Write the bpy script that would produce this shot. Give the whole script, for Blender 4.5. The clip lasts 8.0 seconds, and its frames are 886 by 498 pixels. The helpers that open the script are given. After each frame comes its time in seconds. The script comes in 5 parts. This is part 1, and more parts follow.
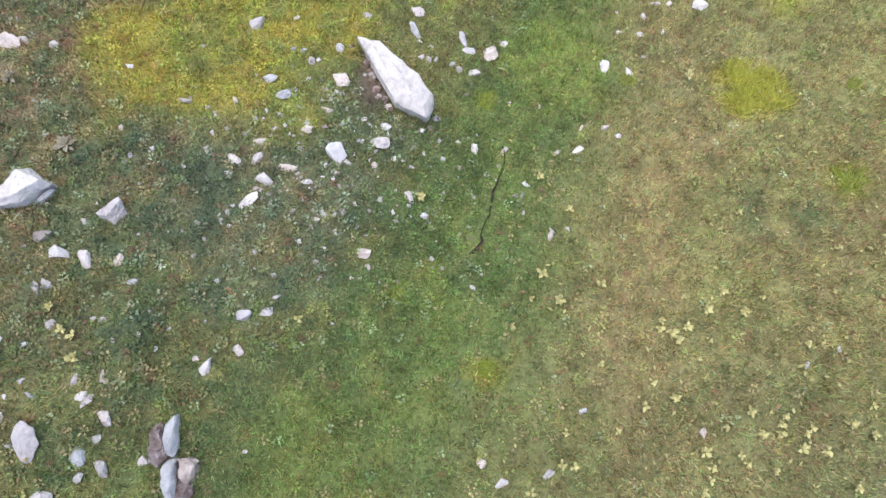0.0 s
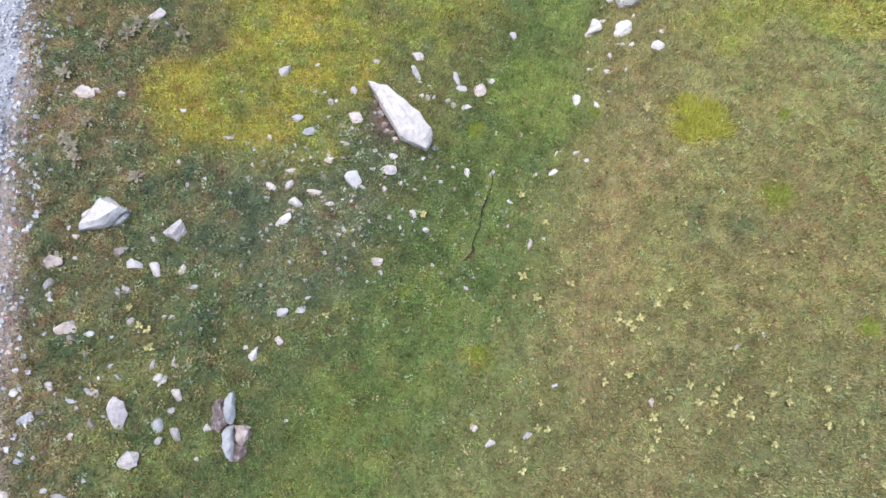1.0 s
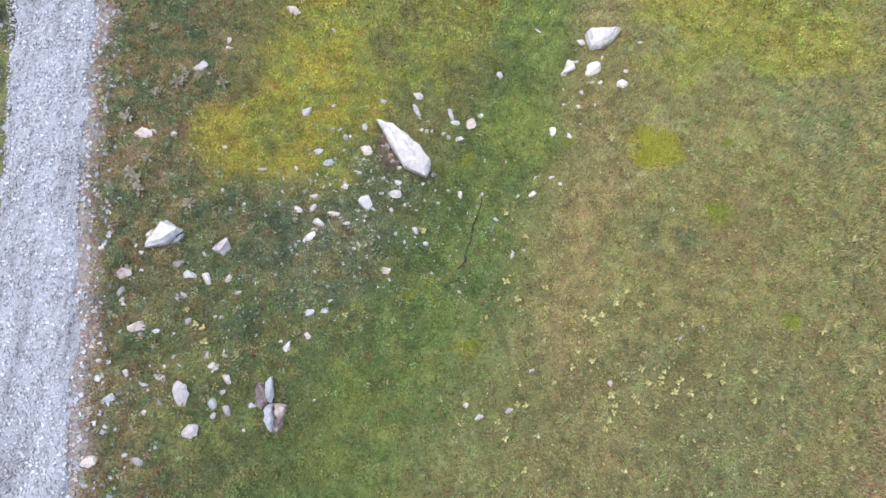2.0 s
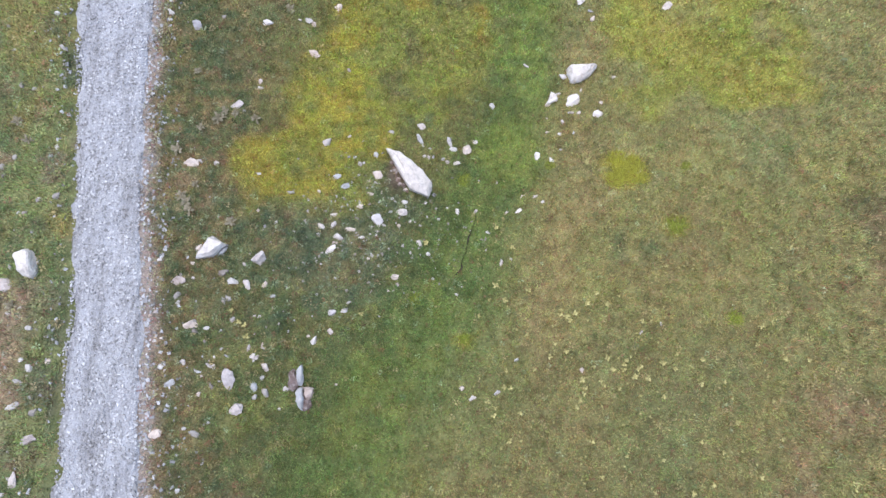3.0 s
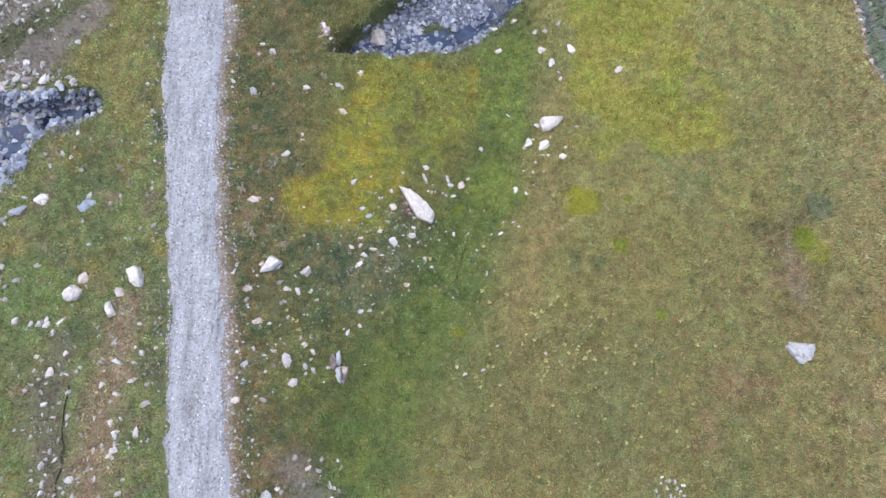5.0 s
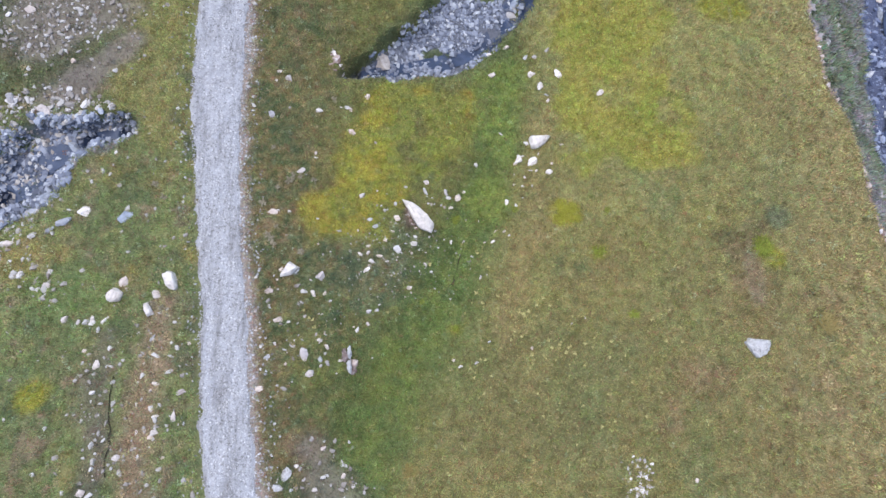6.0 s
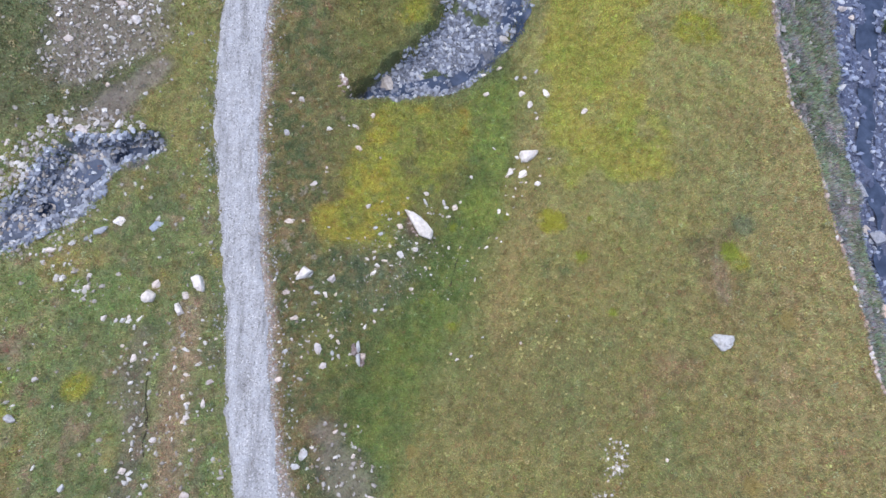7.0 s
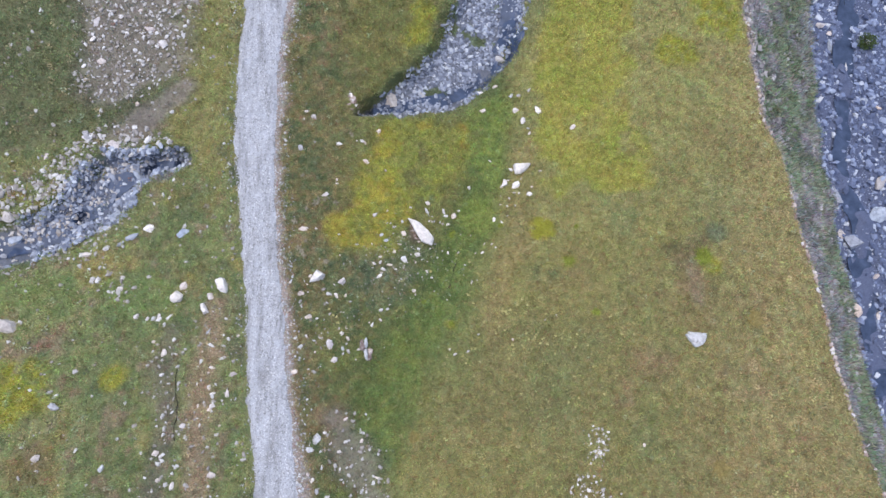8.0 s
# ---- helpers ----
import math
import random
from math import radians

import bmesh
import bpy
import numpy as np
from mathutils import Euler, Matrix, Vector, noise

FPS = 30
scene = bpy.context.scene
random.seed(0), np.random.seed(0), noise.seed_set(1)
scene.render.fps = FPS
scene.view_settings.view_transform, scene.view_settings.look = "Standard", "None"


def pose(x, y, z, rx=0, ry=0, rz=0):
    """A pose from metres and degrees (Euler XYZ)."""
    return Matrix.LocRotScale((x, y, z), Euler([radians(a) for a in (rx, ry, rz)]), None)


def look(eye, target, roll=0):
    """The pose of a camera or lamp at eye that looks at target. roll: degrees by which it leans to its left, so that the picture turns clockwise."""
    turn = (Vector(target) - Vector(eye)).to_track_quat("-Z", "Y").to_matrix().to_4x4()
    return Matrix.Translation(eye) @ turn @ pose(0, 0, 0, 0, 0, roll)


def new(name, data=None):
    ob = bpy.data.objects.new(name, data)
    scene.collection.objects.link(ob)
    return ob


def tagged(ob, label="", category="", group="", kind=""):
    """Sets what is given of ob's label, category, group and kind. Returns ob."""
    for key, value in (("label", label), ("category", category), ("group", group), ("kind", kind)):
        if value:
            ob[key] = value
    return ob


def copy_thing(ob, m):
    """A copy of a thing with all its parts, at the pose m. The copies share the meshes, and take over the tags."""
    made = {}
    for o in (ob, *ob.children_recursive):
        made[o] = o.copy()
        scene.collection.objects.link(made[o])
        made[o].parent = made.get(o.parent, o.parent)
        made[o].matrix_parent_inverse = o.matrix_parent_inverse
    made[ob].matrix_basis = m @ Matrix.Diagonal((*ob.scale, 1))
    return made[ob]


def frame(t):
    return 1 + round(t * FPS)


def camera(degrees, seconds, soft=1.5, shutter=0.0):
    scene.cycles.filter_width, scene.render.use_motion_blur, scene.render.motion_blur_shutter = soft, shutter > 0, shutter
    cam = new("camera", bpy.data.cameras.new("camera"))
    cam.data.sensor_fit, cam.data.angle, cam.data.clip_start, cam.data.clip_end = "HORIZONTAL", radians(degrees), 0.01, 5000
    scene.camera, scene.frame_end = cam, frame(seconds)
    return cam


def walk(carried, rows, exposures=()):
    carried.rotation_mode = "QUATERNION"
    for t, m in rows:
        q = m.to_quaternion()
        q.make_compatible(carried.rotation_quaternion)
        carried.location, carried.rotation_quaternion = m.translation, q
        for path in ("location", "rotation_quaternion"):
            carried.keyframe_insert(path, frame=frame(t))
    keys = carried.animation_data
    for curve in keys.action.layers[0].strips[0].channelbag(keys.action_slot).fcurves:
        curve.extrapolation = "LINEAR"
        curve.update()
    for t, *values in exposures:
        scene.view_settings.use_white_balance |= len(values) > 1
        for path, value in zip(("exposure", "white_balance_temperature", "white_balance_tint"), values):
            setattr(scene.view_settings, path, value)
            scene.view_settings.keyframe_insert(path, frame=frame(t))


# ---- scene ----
cam = camera(70.0, 8.0, soft=1.5)
PATH = [
    (0, pose(-0.014, -2.591, 6.609, 4.56, -4.52, 1.14)),
    (0.5, pose(-0.050, -2.602, 7.282, 4.71, -4.41, 0.69)),
    (1, pose(-0.090, -2.623, 8.049, 4.73, -4.34, 0.42)),
    (1.5, pose(-0.143, -2.657, 8.863, 4.98, -4.39, 0.16)),
    (3, pose(-0.160, -2.665, 11.536, 5.20, -3.57, -0.30)),
    (3.5, pose(-0.243, -2.656, 12.487, 5.16, -3.61, -0.34)),
    (4, pose(-0.272, -2.657, 13.429, 5.15, -3.45, -0.38)),
    (4.5, pose(-0.327, -2.646, 14.372, 5.14, -3.50, -0.53)),
    (6, pose(-0.414, -2.579, 17.211, 4.98, -3.38, -0.54)),
    (6.5, pose(-0.431, -2.546, 18.267, 4.88, -3.32, -0.61)),
    (7, pose(-0.439, -2.517, 19.185, 4.77, -3.25, -0.62)),
    (7.5, pose(-0.455, -2.477, 20.168, 4.68, -3.15, -0.57)),
    (8, pose(-0.475, -2.434, 21.136, 4.57, -3.08, -0.57)),
]
walk(cam, PATH, exposures=[(0.0, 1.53), (1.5, 1.47), (3.5, 1.34), (8.0, 1.28)])

# ---- light ----
world = bpy.data.worlds.new("overcast_sky")
scene.world = world
world.use_nodes = True
wt = world.node_tree
sky = wt.nodes.new("ShaderNodeTexSky")
sky.sky_type = "NISHITA"
sky.sun_disc = False
sky.sun_elevation = radians(70)
sky.sun_rotation = radians(-40)
sky.altitude = 2000
cloud = wt.nodes.new("ShaderNodeHueSaturation")
cloud.inputs["Saturation"].default_value = 0.85
wt.links.new(sky.outputs[0], cloud.inputs["Color"])
wt.links.new(cloud.outputs[0], wt.nodes["Background"].inputs[0])
wt.nodes["Background"].inputs[1].default_value = 0.15

sun = new("sun", bpy.data.lights.new("sun", "SUN"))
sun.data.energy = 1.3
sun.data.angle = radians(60)
sun.data.color = (1.0, 0.95, 0.88)
sun.matrix_world = look((-14, 12, 52), (0, 0, 0))

# ---- the shape of the land ----
def lattice(ix, iy, seed):
    h = (ix.astype(np.int64) * 374761393 + iy.astype(np.int64) * 668265263 + seed * 974711) & 0xFFFFFFFF
    h = ((h ^ (h >> 13)) * 1274126177) & 0xFFFFFFFF
    return ((h ^ (h >> 16)) & 0xFFFF) / 65535.0


def noise2(x, y, size, seed=0):
    """Smooth value noise of about -1 to 1, with features of that size in metres."""
    u, v = np.asarray(x, float) / size, np.asarray(y, float) / size
    iu, iv = np.floor(u), np.floor(v)
    a, b = u - iu, v - iv
    a, b = a * a * (3 - 2 * a), b * b * (3 - 2 * b)
    n00, n10 = lattice(iu, iv, seed), lattice(iu + 1, iv, seed)
    n01, n11 = lattice(iu, iv + 1, seed), lattice(iu + 1, iv + 1, seed)
    return 2 * ((n00 * (1 - a) + n10 * a) * (1 - b) + (n01 * (1 - a) + n11 * a) * b) - 1


def fbm(x, y, size, seed=0, octaves=3):
    total, amp = 0.0, 1.0
    for k in range(octaves):
        total = total + amp * noise2(x, y, size / 2**k, seed + 17 * k)
        amp *= 0.5
    return total / 1.75


def step(a, b, v):
    k = np.clip((v - a) / (b - a), 0, 1)
    return k * k * (3 - 2 * k)


def along(x, y, line):
    """Distance to a broken line of (x, y, half width) in half widths, and the half width there."""
    best, wide = np.full(np.shape(x), 1e9), np.full(np.shape(x), 1.0)
    for (x0, y0, w0), (x1, y1, w1) in zip(line, line[1:]):
        dx, dy = x1 - x0, y1 - y0
        k = np.clip(((x - x0) * dx + (y - y0) * dy) / (dx * dx + dy * dy), 0, 1)
        w = w0 + k * (w1 - w0)
        d = np.hypot(x - x0 - k * dx, y - y0 - k * dy) / w
        near = d < best
        best, wide = np.where(near, d, best), np.where(near, w, wide)
    return best, wide


# gentle swells of the hillside: x, y, height
SWELLS = [(-12, 6, 0.37), (-12, -3, -0.54), (-8, -7, 0.37), (-2, -3, 0.4), (0, 0, -0.2), (2, -1.5, -0.1),
          (3, 2.5, -0.6), (4, -4, 0.45), (8, 3, 0.45), (10, -3, 0.2), (14, 7, -0.25),
          (-12.8, 1.0, -0.85), (3.0, 5.8, -0.55), (0.4, 6.0, -0.4)]
DITCH = [(2.9, 5.4, 0.7), (2.7, 3.6, 0.75), (2.4, 2.0, 0.8), (1.7, 0.4, 0.85), (1.2, -1.0, 0.8), (0.6, -2.4, 0.9),
         (-0.5, -3.9, 1.0), (-1.2, -5.2, 1.0), (-1.9, -8, 1.0), (-3, -14, 1.0)]
BROOK_EAST = [(-2.3, 4.35, 0.12), (-1.3, 4.75, 0.42), (-0.3, 5.3, 0.8), (0.9, 5.9, 1.15), (1.95, 6.8, 1.25), (2.55, 8.4, 1.38),
              (3.5, 11, 1.4), (7, 15, 1.6), (14, 19, 1.8), (22, 24, 2.2)]
BROOK_WEST = [(-8.2, 2.5, 0.36), (-9.0, 2.42, 0.44), (-9.9, 2.15, 0.62), (-10.6, 1.85, 1.0), (-11.1, 1.3, 1.08), (-11.85, 0.6, 0.8), (-12.6, 0.05, 0.72),
              (-13.65, -0.35, 0.75), (-14.5, -0.65, 0.8), (-18, -2, 1.2), (-26, -3, 1.4), (-45, -2, 1.6)]
# scoured holes below the ledges of the brooks: x, y, reach, depth
HOLES = [(-11.95, 0.52, 0.22, 0.35), (-9.45, 2.12, 0.24, 0.3), (-8.4, 2.42, 0.2, 0.25), (-2.05, 4.68, 0.2, 0.35)]
RIM_Y = [-40, -8.2, -5.5, -2.4, 0.4, 2.5, 4.3, 6.7, 9.1, 40]
RIM_X = [18.5, 14.3, 13.6, 13.4, 13.05, 12.95, 12.6, 12.55, 12.7, 14.5]
PATH_Y = [-60, -30, -8.2, -6.9, -5.3, -3.6, -1.8, 0.0, 2.0, 4.1, 6.3, 8.6, 12, 30, 60]
PATH_X = [-1.5, -2.8, -4.37, -4.54, -4.78, -4.93, -5.18, -5.45, -5.7, -5.81, -5.78, -5.64, -5.2, -4, -3.5]
PATH_W = [1.2, 1.2, 1.22, 1.21, 1.26, 1.28, 1.18, 1.2, 1.35, 1.48, 1.5, 1.5, 1.4, 1.3, 1.3]


def rim(y):
    return np.interp(y, RIM_Y, RIM_X) + 0.10 * noise2(y, 0 * y, 1.1, 5) + 0.05 * noise2(y, 0 * y, 0.35, 6)


def gorge_floor(y):
    return -8.6 - 0.06 * np.clip(y, -60, 60)


def land(x, y, fine=True):
    """Height of the ground."""
    x, y = np.asarray(x, float), np.asarray(y, float)
    z = -0.07 - 0.01 * x - 0.2 * 45 * np.tanh(y / 45)
    for a, b, h in SWELLS:
        z = z + h * np.exp(-((x - a) ** 2 + (y - b) ** 2) / 20.5)
    lip = x - np.interp(y, PATH_Y, PATH_X) + 0.5 * np.interp(y, PATH_Y, PATH_W)
    z = z + 0.12 * step(0.0, -0.12, lip) * step(-1.6, -0.4, lip)
    d, w = along(x, y, DITCH)
    z = z - 0.38 * np.exp(-0.9 * d * d)
    wob = 0.32 * noise2(x, y, 0.7, 3) + 0.12 * noise2(x, y, 0.25, 4)
    for line, deep in ((BROOK_EAST, 0.8), (BROOK_WEST, 0.55)):
        d, w = along(x, y, line)
        z = z - deep * step(1.28, 0.66, d + wob / np.maximum(w, 0.45))
    for a, b, reach, deep in HOLES:
        z = z - deep * step(1.5, 0.6, np.hypot(x - a, y - b) / reach)
    out = x - rim(y)
    fall = np.interp(out, [0, 0.12, 0.5, 1.6, 7.4, 7.9, 14, 15, 24, 90], [0, 0.05, 0.12, 0.3, 0.99, 1.0, 1.0, 0.96, 0.35, 0.0])
    z = z + fall * (gorge_floor(y) - z)
    if fine:
        rough = step(0.1, 0.6, out) * step(24, 16, out)
        z = z + 0.045 * noise2(x, y, 0.55, 11) + 0.02 * noise2(x, y, 0.21, 12) + rough * (0.22 * noise2(x, y, 1.1, 13) + 0.12 * noise2(x, y, 0.4, 14))
    return z
# ---- end of the land ----


# ---- materials ----
def shader(name, rough=0.9):
    m = bpy.data.materials.new(name)
    m.use_nodes = True
    b = m.node_tree.nodes["Principled BSDF"]
    b.inputs["Roughness"].default_value = rough
    b.inputs["Specular IOR Level"].default_value = 0.25
    return m, m.node_tree, b


def node(nt, kind, **values):
    n = nt.nodes.new(kind)
    for k, v in values.items():
        n.inputs[k.replace("_", " ")].default_value = v
    return n


def place(nt):
    return nt.nodes.new("ShaderNodeNewGeometry").outputs["Position"]


def grain(nt, scale, detail=4.0, rough=0.6):
    n = node(nt, "ShaderNodeTexNoise", Scale=scale, Detail=detail, Roughness=rough)
    nt.links.new(place(nt), n.inputs["Vector"])
    return n.outputs["Fac"]


def ramp(nt, fac, stops):
    r = nt.nodes.new("ShaderNodeValToRGB")
    while len(r.color_ramp.elements) < len(stops):
        r.color_ramp.elements.new(0.5)
    for e, (p, c) in zip(r.color_ramp.elements, stops):
        e.position, e.color = p, (*c, 1)
    nt.links.new(fac, r.inputs[0])
    return r.outputs[0]


def mixed(nt, how, fac, a, b):
    n = nt.nodes.new("ShaderNodeMix")
    n.data_type, n.blend_type = "RGBA", how
    for sock, v in ((n.inputs[0], fac), (n.inputs[6], a), (n.inputs[7], b)):
        if isinstance(v, bpy.types.NodeSocket):
            nt.links.new(v, sock)
        else:
            sock.default_value = v if isinstance(v, float) else (*v, 1)
    return n.outputs[2]


def bump(nt, b, height, strength, dist):
    n = node(nt, "ShaderNodeBump", Strength=strength, Distance=dist)
    nt.links.new(height, n.inputs["Height"])
    nt.links.new(n.outputs[0], b.inputs["Normal"])


def tinted(name, rough, scale, amount, bump_dist=0.0, thin=0.0):
    """Colour from the mesh's own tint, broken up by grain."""
    m, nt, b = shader(name, rough)
    a = nt.nodes.new("ShaderNodeAttribute")
    a.attribute_name = "tint"
    g = ramp(nt, grain(nt, scale), [(0.3, (1 - amount,) * 3), (0.7, (1 + amount * 0.6,) * 3)])
    c = mixed(nt, "MULTIPLY", 1.0, a.outputs["Color"], g)
    nt.links.new(c, b.inputs["Base Color"])
    if thin:
        t, mix = nt.nodes.new("ShaderNodeBsdfTranslucent"), nt.nodes.new("ShaderNodeMixShader")
        nt.links.new(c, t.inputs["Color"])
        mix.inputs[0].default_value = thin
        nt.links.new(b.outputs[0], mix.inputs[1])
        nt.links.new(t.outputs[0], mix.inputs[2])
        nt.links.new(mix.outputs[0], nt.nodes["Material Output"].inputs["Surface"])
    if bump_dist:
        bump(nt, b, grain(nt, scale * 1.3), 0.8, bump_dist)
    return m


def stone(name, low, mid, high, scale=9.0, rough=0.85, each=0.25, spots=0.7):
    """Weathered rock: veins, stains and pits, each block a little lighter or darker than the next."""
    m, nt, b = shader(name, rough)
    c = ramp(nt, grain(nt, scale, 8.0, 0.65), [(0.25, low), (0.48, mid), (0.75, high)])
    lich = ramp(nt, grain(nt, scale * 3.1, 5.0, 0.7), [(0.56, (1, 1, 1)), (0.72, (0.55, 0.54, 0.5))])
    c = mixed(nt, "MULTIPLY", spots, c, lich)
    info = nt.nodes.new("ShaderNodeObjectInfo")
    per = ramp(nt, info.outputs["Random"], [(0.0, (1 - each, 1 - each, 1 - each * 0.8)), (0.35, (1.0, 1 - each * 0.35, 1 - each * 0.6)), (0.65, (1 - each * 0.4, 1 - each * 0.3, 1 - each * 0.1)),
                                            (1.0, (1 + each * 0.4, 1 + each * 0.36, 1 + each * 0.35))])
    nt.links.new(mixed(nt, "MULTIPLY", 1.0, c, per), b.inputs["Base Color"])
    bump(nt, b, grain(nt, scale * 2.0, 9.0, 0.7), 0.9, 0.05)
    return m


def pieces(name, stops, rough=0.85, worn=False):
    """Many small stones: every one takes its own tone."""
    m, nt, b = shader(name, rough)
    isle = nt.nodes.new("ShaderNodeNewGeometry").outputs["Random Per Island"]
    c = ramp(nt, isle, stops)
    g = ramp(nt, grain(nt, 60.0), [(0.3, (0.75, 0.75, 0.75)), (0.7, (1.1, 1.1, 1.1))])
    c = mixed(nt, "MULTIPLY", 1.0, c, g)
    if worn:
        c = mixed(nt, "MULTIPLY", 1.0, c, streaks(nt))
    nt.links.new(c, b.inputs["Base Color"])
    return m


def streaks(nt):
    """Lengthwise bands that feet and water have worn into the path."""
    mp = nt.nodes.new("ShaderNodeMapping")
    mp.inputs["Scale"].default_value = (5.0, 0.55, 1.0)
    nt.links.new(place(nt), mp.inputs["Vector"])
    n = node(nt, "ShaderNodeTexNoise", Scale=1.0, Detail=5.0, Roughness=0.65)
    nt.links.new(mp.outputs[0], n.inputs["Vector"])
    return ramp(nt, n.outputs["Fac"], [(0.32, (0.66, 0.65, 0.64)), (0.5, (0.97, 0.97, 0.97)), (0.7, (1.12, 1.12, 1.13))])


GROUND = tinted("hillside_soil_and_moss", 0.95, 22.0, 0.35, 0.03)
BLADE = tinted("grass_blade", 0.7, 3.0, 0.15, 0.0, 0.35)
HERB = tinted("herb_leaf", 0.6, 20.0, 0.2, 0.0, 0.3)
LIMESTONE = stone("pale_limestone", (0.40, 0.35, 0.33), (0.69, 0.61, 0.555), (0.84, 0.77, 0.72), 8.0, 0.85, 0.26, 0.6)
WHITEROCK = stone("white_limestone_block", (0.42, 0.37, 0.345), (0.69, 0.61, 0.555), (0.82, 0.75, 0.70), 7.0, 0.85, 0.06, 0.6)
PINKSTONE = stone("pinkish_weathered_stone", (0.32, 0.26, 0.23), (0.60, 0.51, 0.46), (0.74, 0.66, 0.61), 9.0)
GREYSTONE = stone("grey_lichened_stone", (0.28, 0.255, 0.24), (0.50, 0.465, 0.445), (0.66, 0.63, 0.61), 9.0)
SLABSTONE = stone("smooth_blue_grey_slab", (0.30, 0.29, 0.285), (0.49, 0.47, 0.465), (0.62, 0.60, 0.59), 9.0, 0.8, 0.05, 0.4)
BROWNSTONE = stone("brown_split_stone", (0.06, 0.04, 0.032), (0.25, 0.18, 0.155), (0.56, 0.50, 0.47), 13.0)
SPLITSTONE = stone("pinkish_brown_split_stone", (0.09, 0.06, 0.05), (0.44, 0.37, 0.34), (0.70, 0.65, 0.63), 7.0)
WETSTONE = stone("blue_grey_river_boulder", (0.18, 0.19, 0.22), (0.35, 0.37, 0.42), (0.52, 0.54, 0.59), 6.0, 0.55)
GRAVEL = pieces("path_gravel", [(0.0, (0.24, 0.23, 0.23)), (0.3, (0.38, 0.368, 0.375)), (0.8, (0.50, 0.488, 0.50)), (1.0, (0.68, 0.66, 0.665))], worn=True)
# gorge cobbles: blue-grey stone, with the blue of sky-lit shade put into its tones
COBBLE = pieces("river_cobbles", [(0.0, (0.065, 0.08, 0.14)), (0.4, (0.15, 0.175, 0.27)), (0.8, (0.26, 0.295, 0.41)), (0.95, (0.42, 0.45, 0.54)), (1.0, (0.62, 0.61, 0.62))], 0.6)
RUBBLE = pieces("pale_rubble", [(0.0, (0.25, 0.21, 0.185)), (0.5, (0.40, 0.36, 0.33)), (1.0, (0.64, 0.59, 0.56))])
CHALK = pieces("pinkish_white_rubble", [(0.0, (0.36, 0.31, 0.29)), (0.5, (0.56, 0.50, 0.48)), (1.0, (0.78, 0.72, 0.70))])
BROOKSTONE = pieces("brook_cobbles", [(0.0, (0.12, 0.128, 0.165)), (0.4, (0.22, 0.235, 0.29)), (0.8, (0.345, 0.36, 0.42)), (0.95, (0.48, 0.49, 0.53)), (1.0, (0.60, 0.59, 0.60))], 0.7)
RIMSTONE = pieces("rim_rubble", [(0.0, (0.20, 0.135, 0.11)), (0.5, (0.42, 0.315, 0.275)), (0.9, (0.56, 0.46, 0.425)), (1.0, (0.68, 0.62, 0.60))])
SHALE = pieces("bank_rubble", [(0.0, (0.12, 0.105, 0.11)), (0.5, (0.25, 0.225, 0.23)), (0.9, (0.38, 0.345, 0.34)), (1.0, (0.58, 0.53, 0.52))])

PATHBED, nt, b = shader("packed_path_gravel", 0.9)
c = ramp(nt, grain(nt, 45.0, 6.0, 0.75), [(0.3, (0.255, 0.248, 0.256)), (0.5, (0.40, 0.393, 0.412)), (0.7, (0.52, 0.512, 0.54))])
nt.links.new(mixed(nt, "MULTIPLY", 1.0, c, streaks(nt)), b.inputs["Base Color"])
bump(nt, b, grain(nt, 60.0, 6.0, 0.7), 0.9, 0.02)

WATER, nt, b = shader("shallow_brook_water", 0.3)
c = ramp(nt, grain(nt, 2.2, 4.0), [(0.3, (0.025, 0.036, 0.066)), (0.7, (0.065, 0.085, 0.14))])
nt.links.new(c, b.inputs["Base Color"])
b.inputs["Specular IOR Level"].default_value = 0.22
bump(nt, b, grain(nt, 9.0, 3.0), 0.35, 0.03)

SOIL, nt, b = shader("dark_crumbly_soil", 0.95)
c = ramp(nt, grain(nt, 25.0, 5.0), [(0.3, (0.03, 0.025, 0.02)), (0.7, (0.09, 0.07, 0.055))])
nt.links.new(c, b.inputs["Base Color"])
bump(nt, b, grain(nt, 40.0), 0.8, 0.02)


# ---- helpers of this scene ----
rng = np.random.default_rng(7)


def arrays(name, verts, tris, mat, tint=None, smooth=False):
    """A mesh object from arrays of points and triangles, with a tint for every point."""
    me = bpy.data.meshes.new(name)
    me.vertices.add(len(verts))
    me.vertices.foreach_set("co", np.ascontiguousarray(verts, np.float32).ravel())
    me.loops.add(len(tris) * 3)
    me.loops.foreach_set("vertex_index", np.ascontiguousarray(tris, np.int32).ravel())
    me.polygons.add(len(tris))
    me.polygons.foreach_set("loop_start", np.arange(0, len(tris) * 3, 3, dtype=np.int32))
    if tint is not None:
        at = me.attributes.new("tint", "FLOAT_COLOR", "POINT")
        at.data.foreach_set("color", np.ascontiguousarray(np.c_[tint, np.ones(len(tint))], np.float32).ravel())
    me.update(calc_edges=True)
    me.polygons.foreach_set("use_smooth", np.full(len(tris), smooth))
    me.materials.append(mat)
    return new(name, me)


def part(name, bm, material, parent, label=""):
    me = bpy.data.meshes.new(name)
    bm.to_mesh(me)
    bm.free()
    me.materials.append(material)
    ob = new(name, me)
    ob.parent = parent
    return tagged(ob, label)


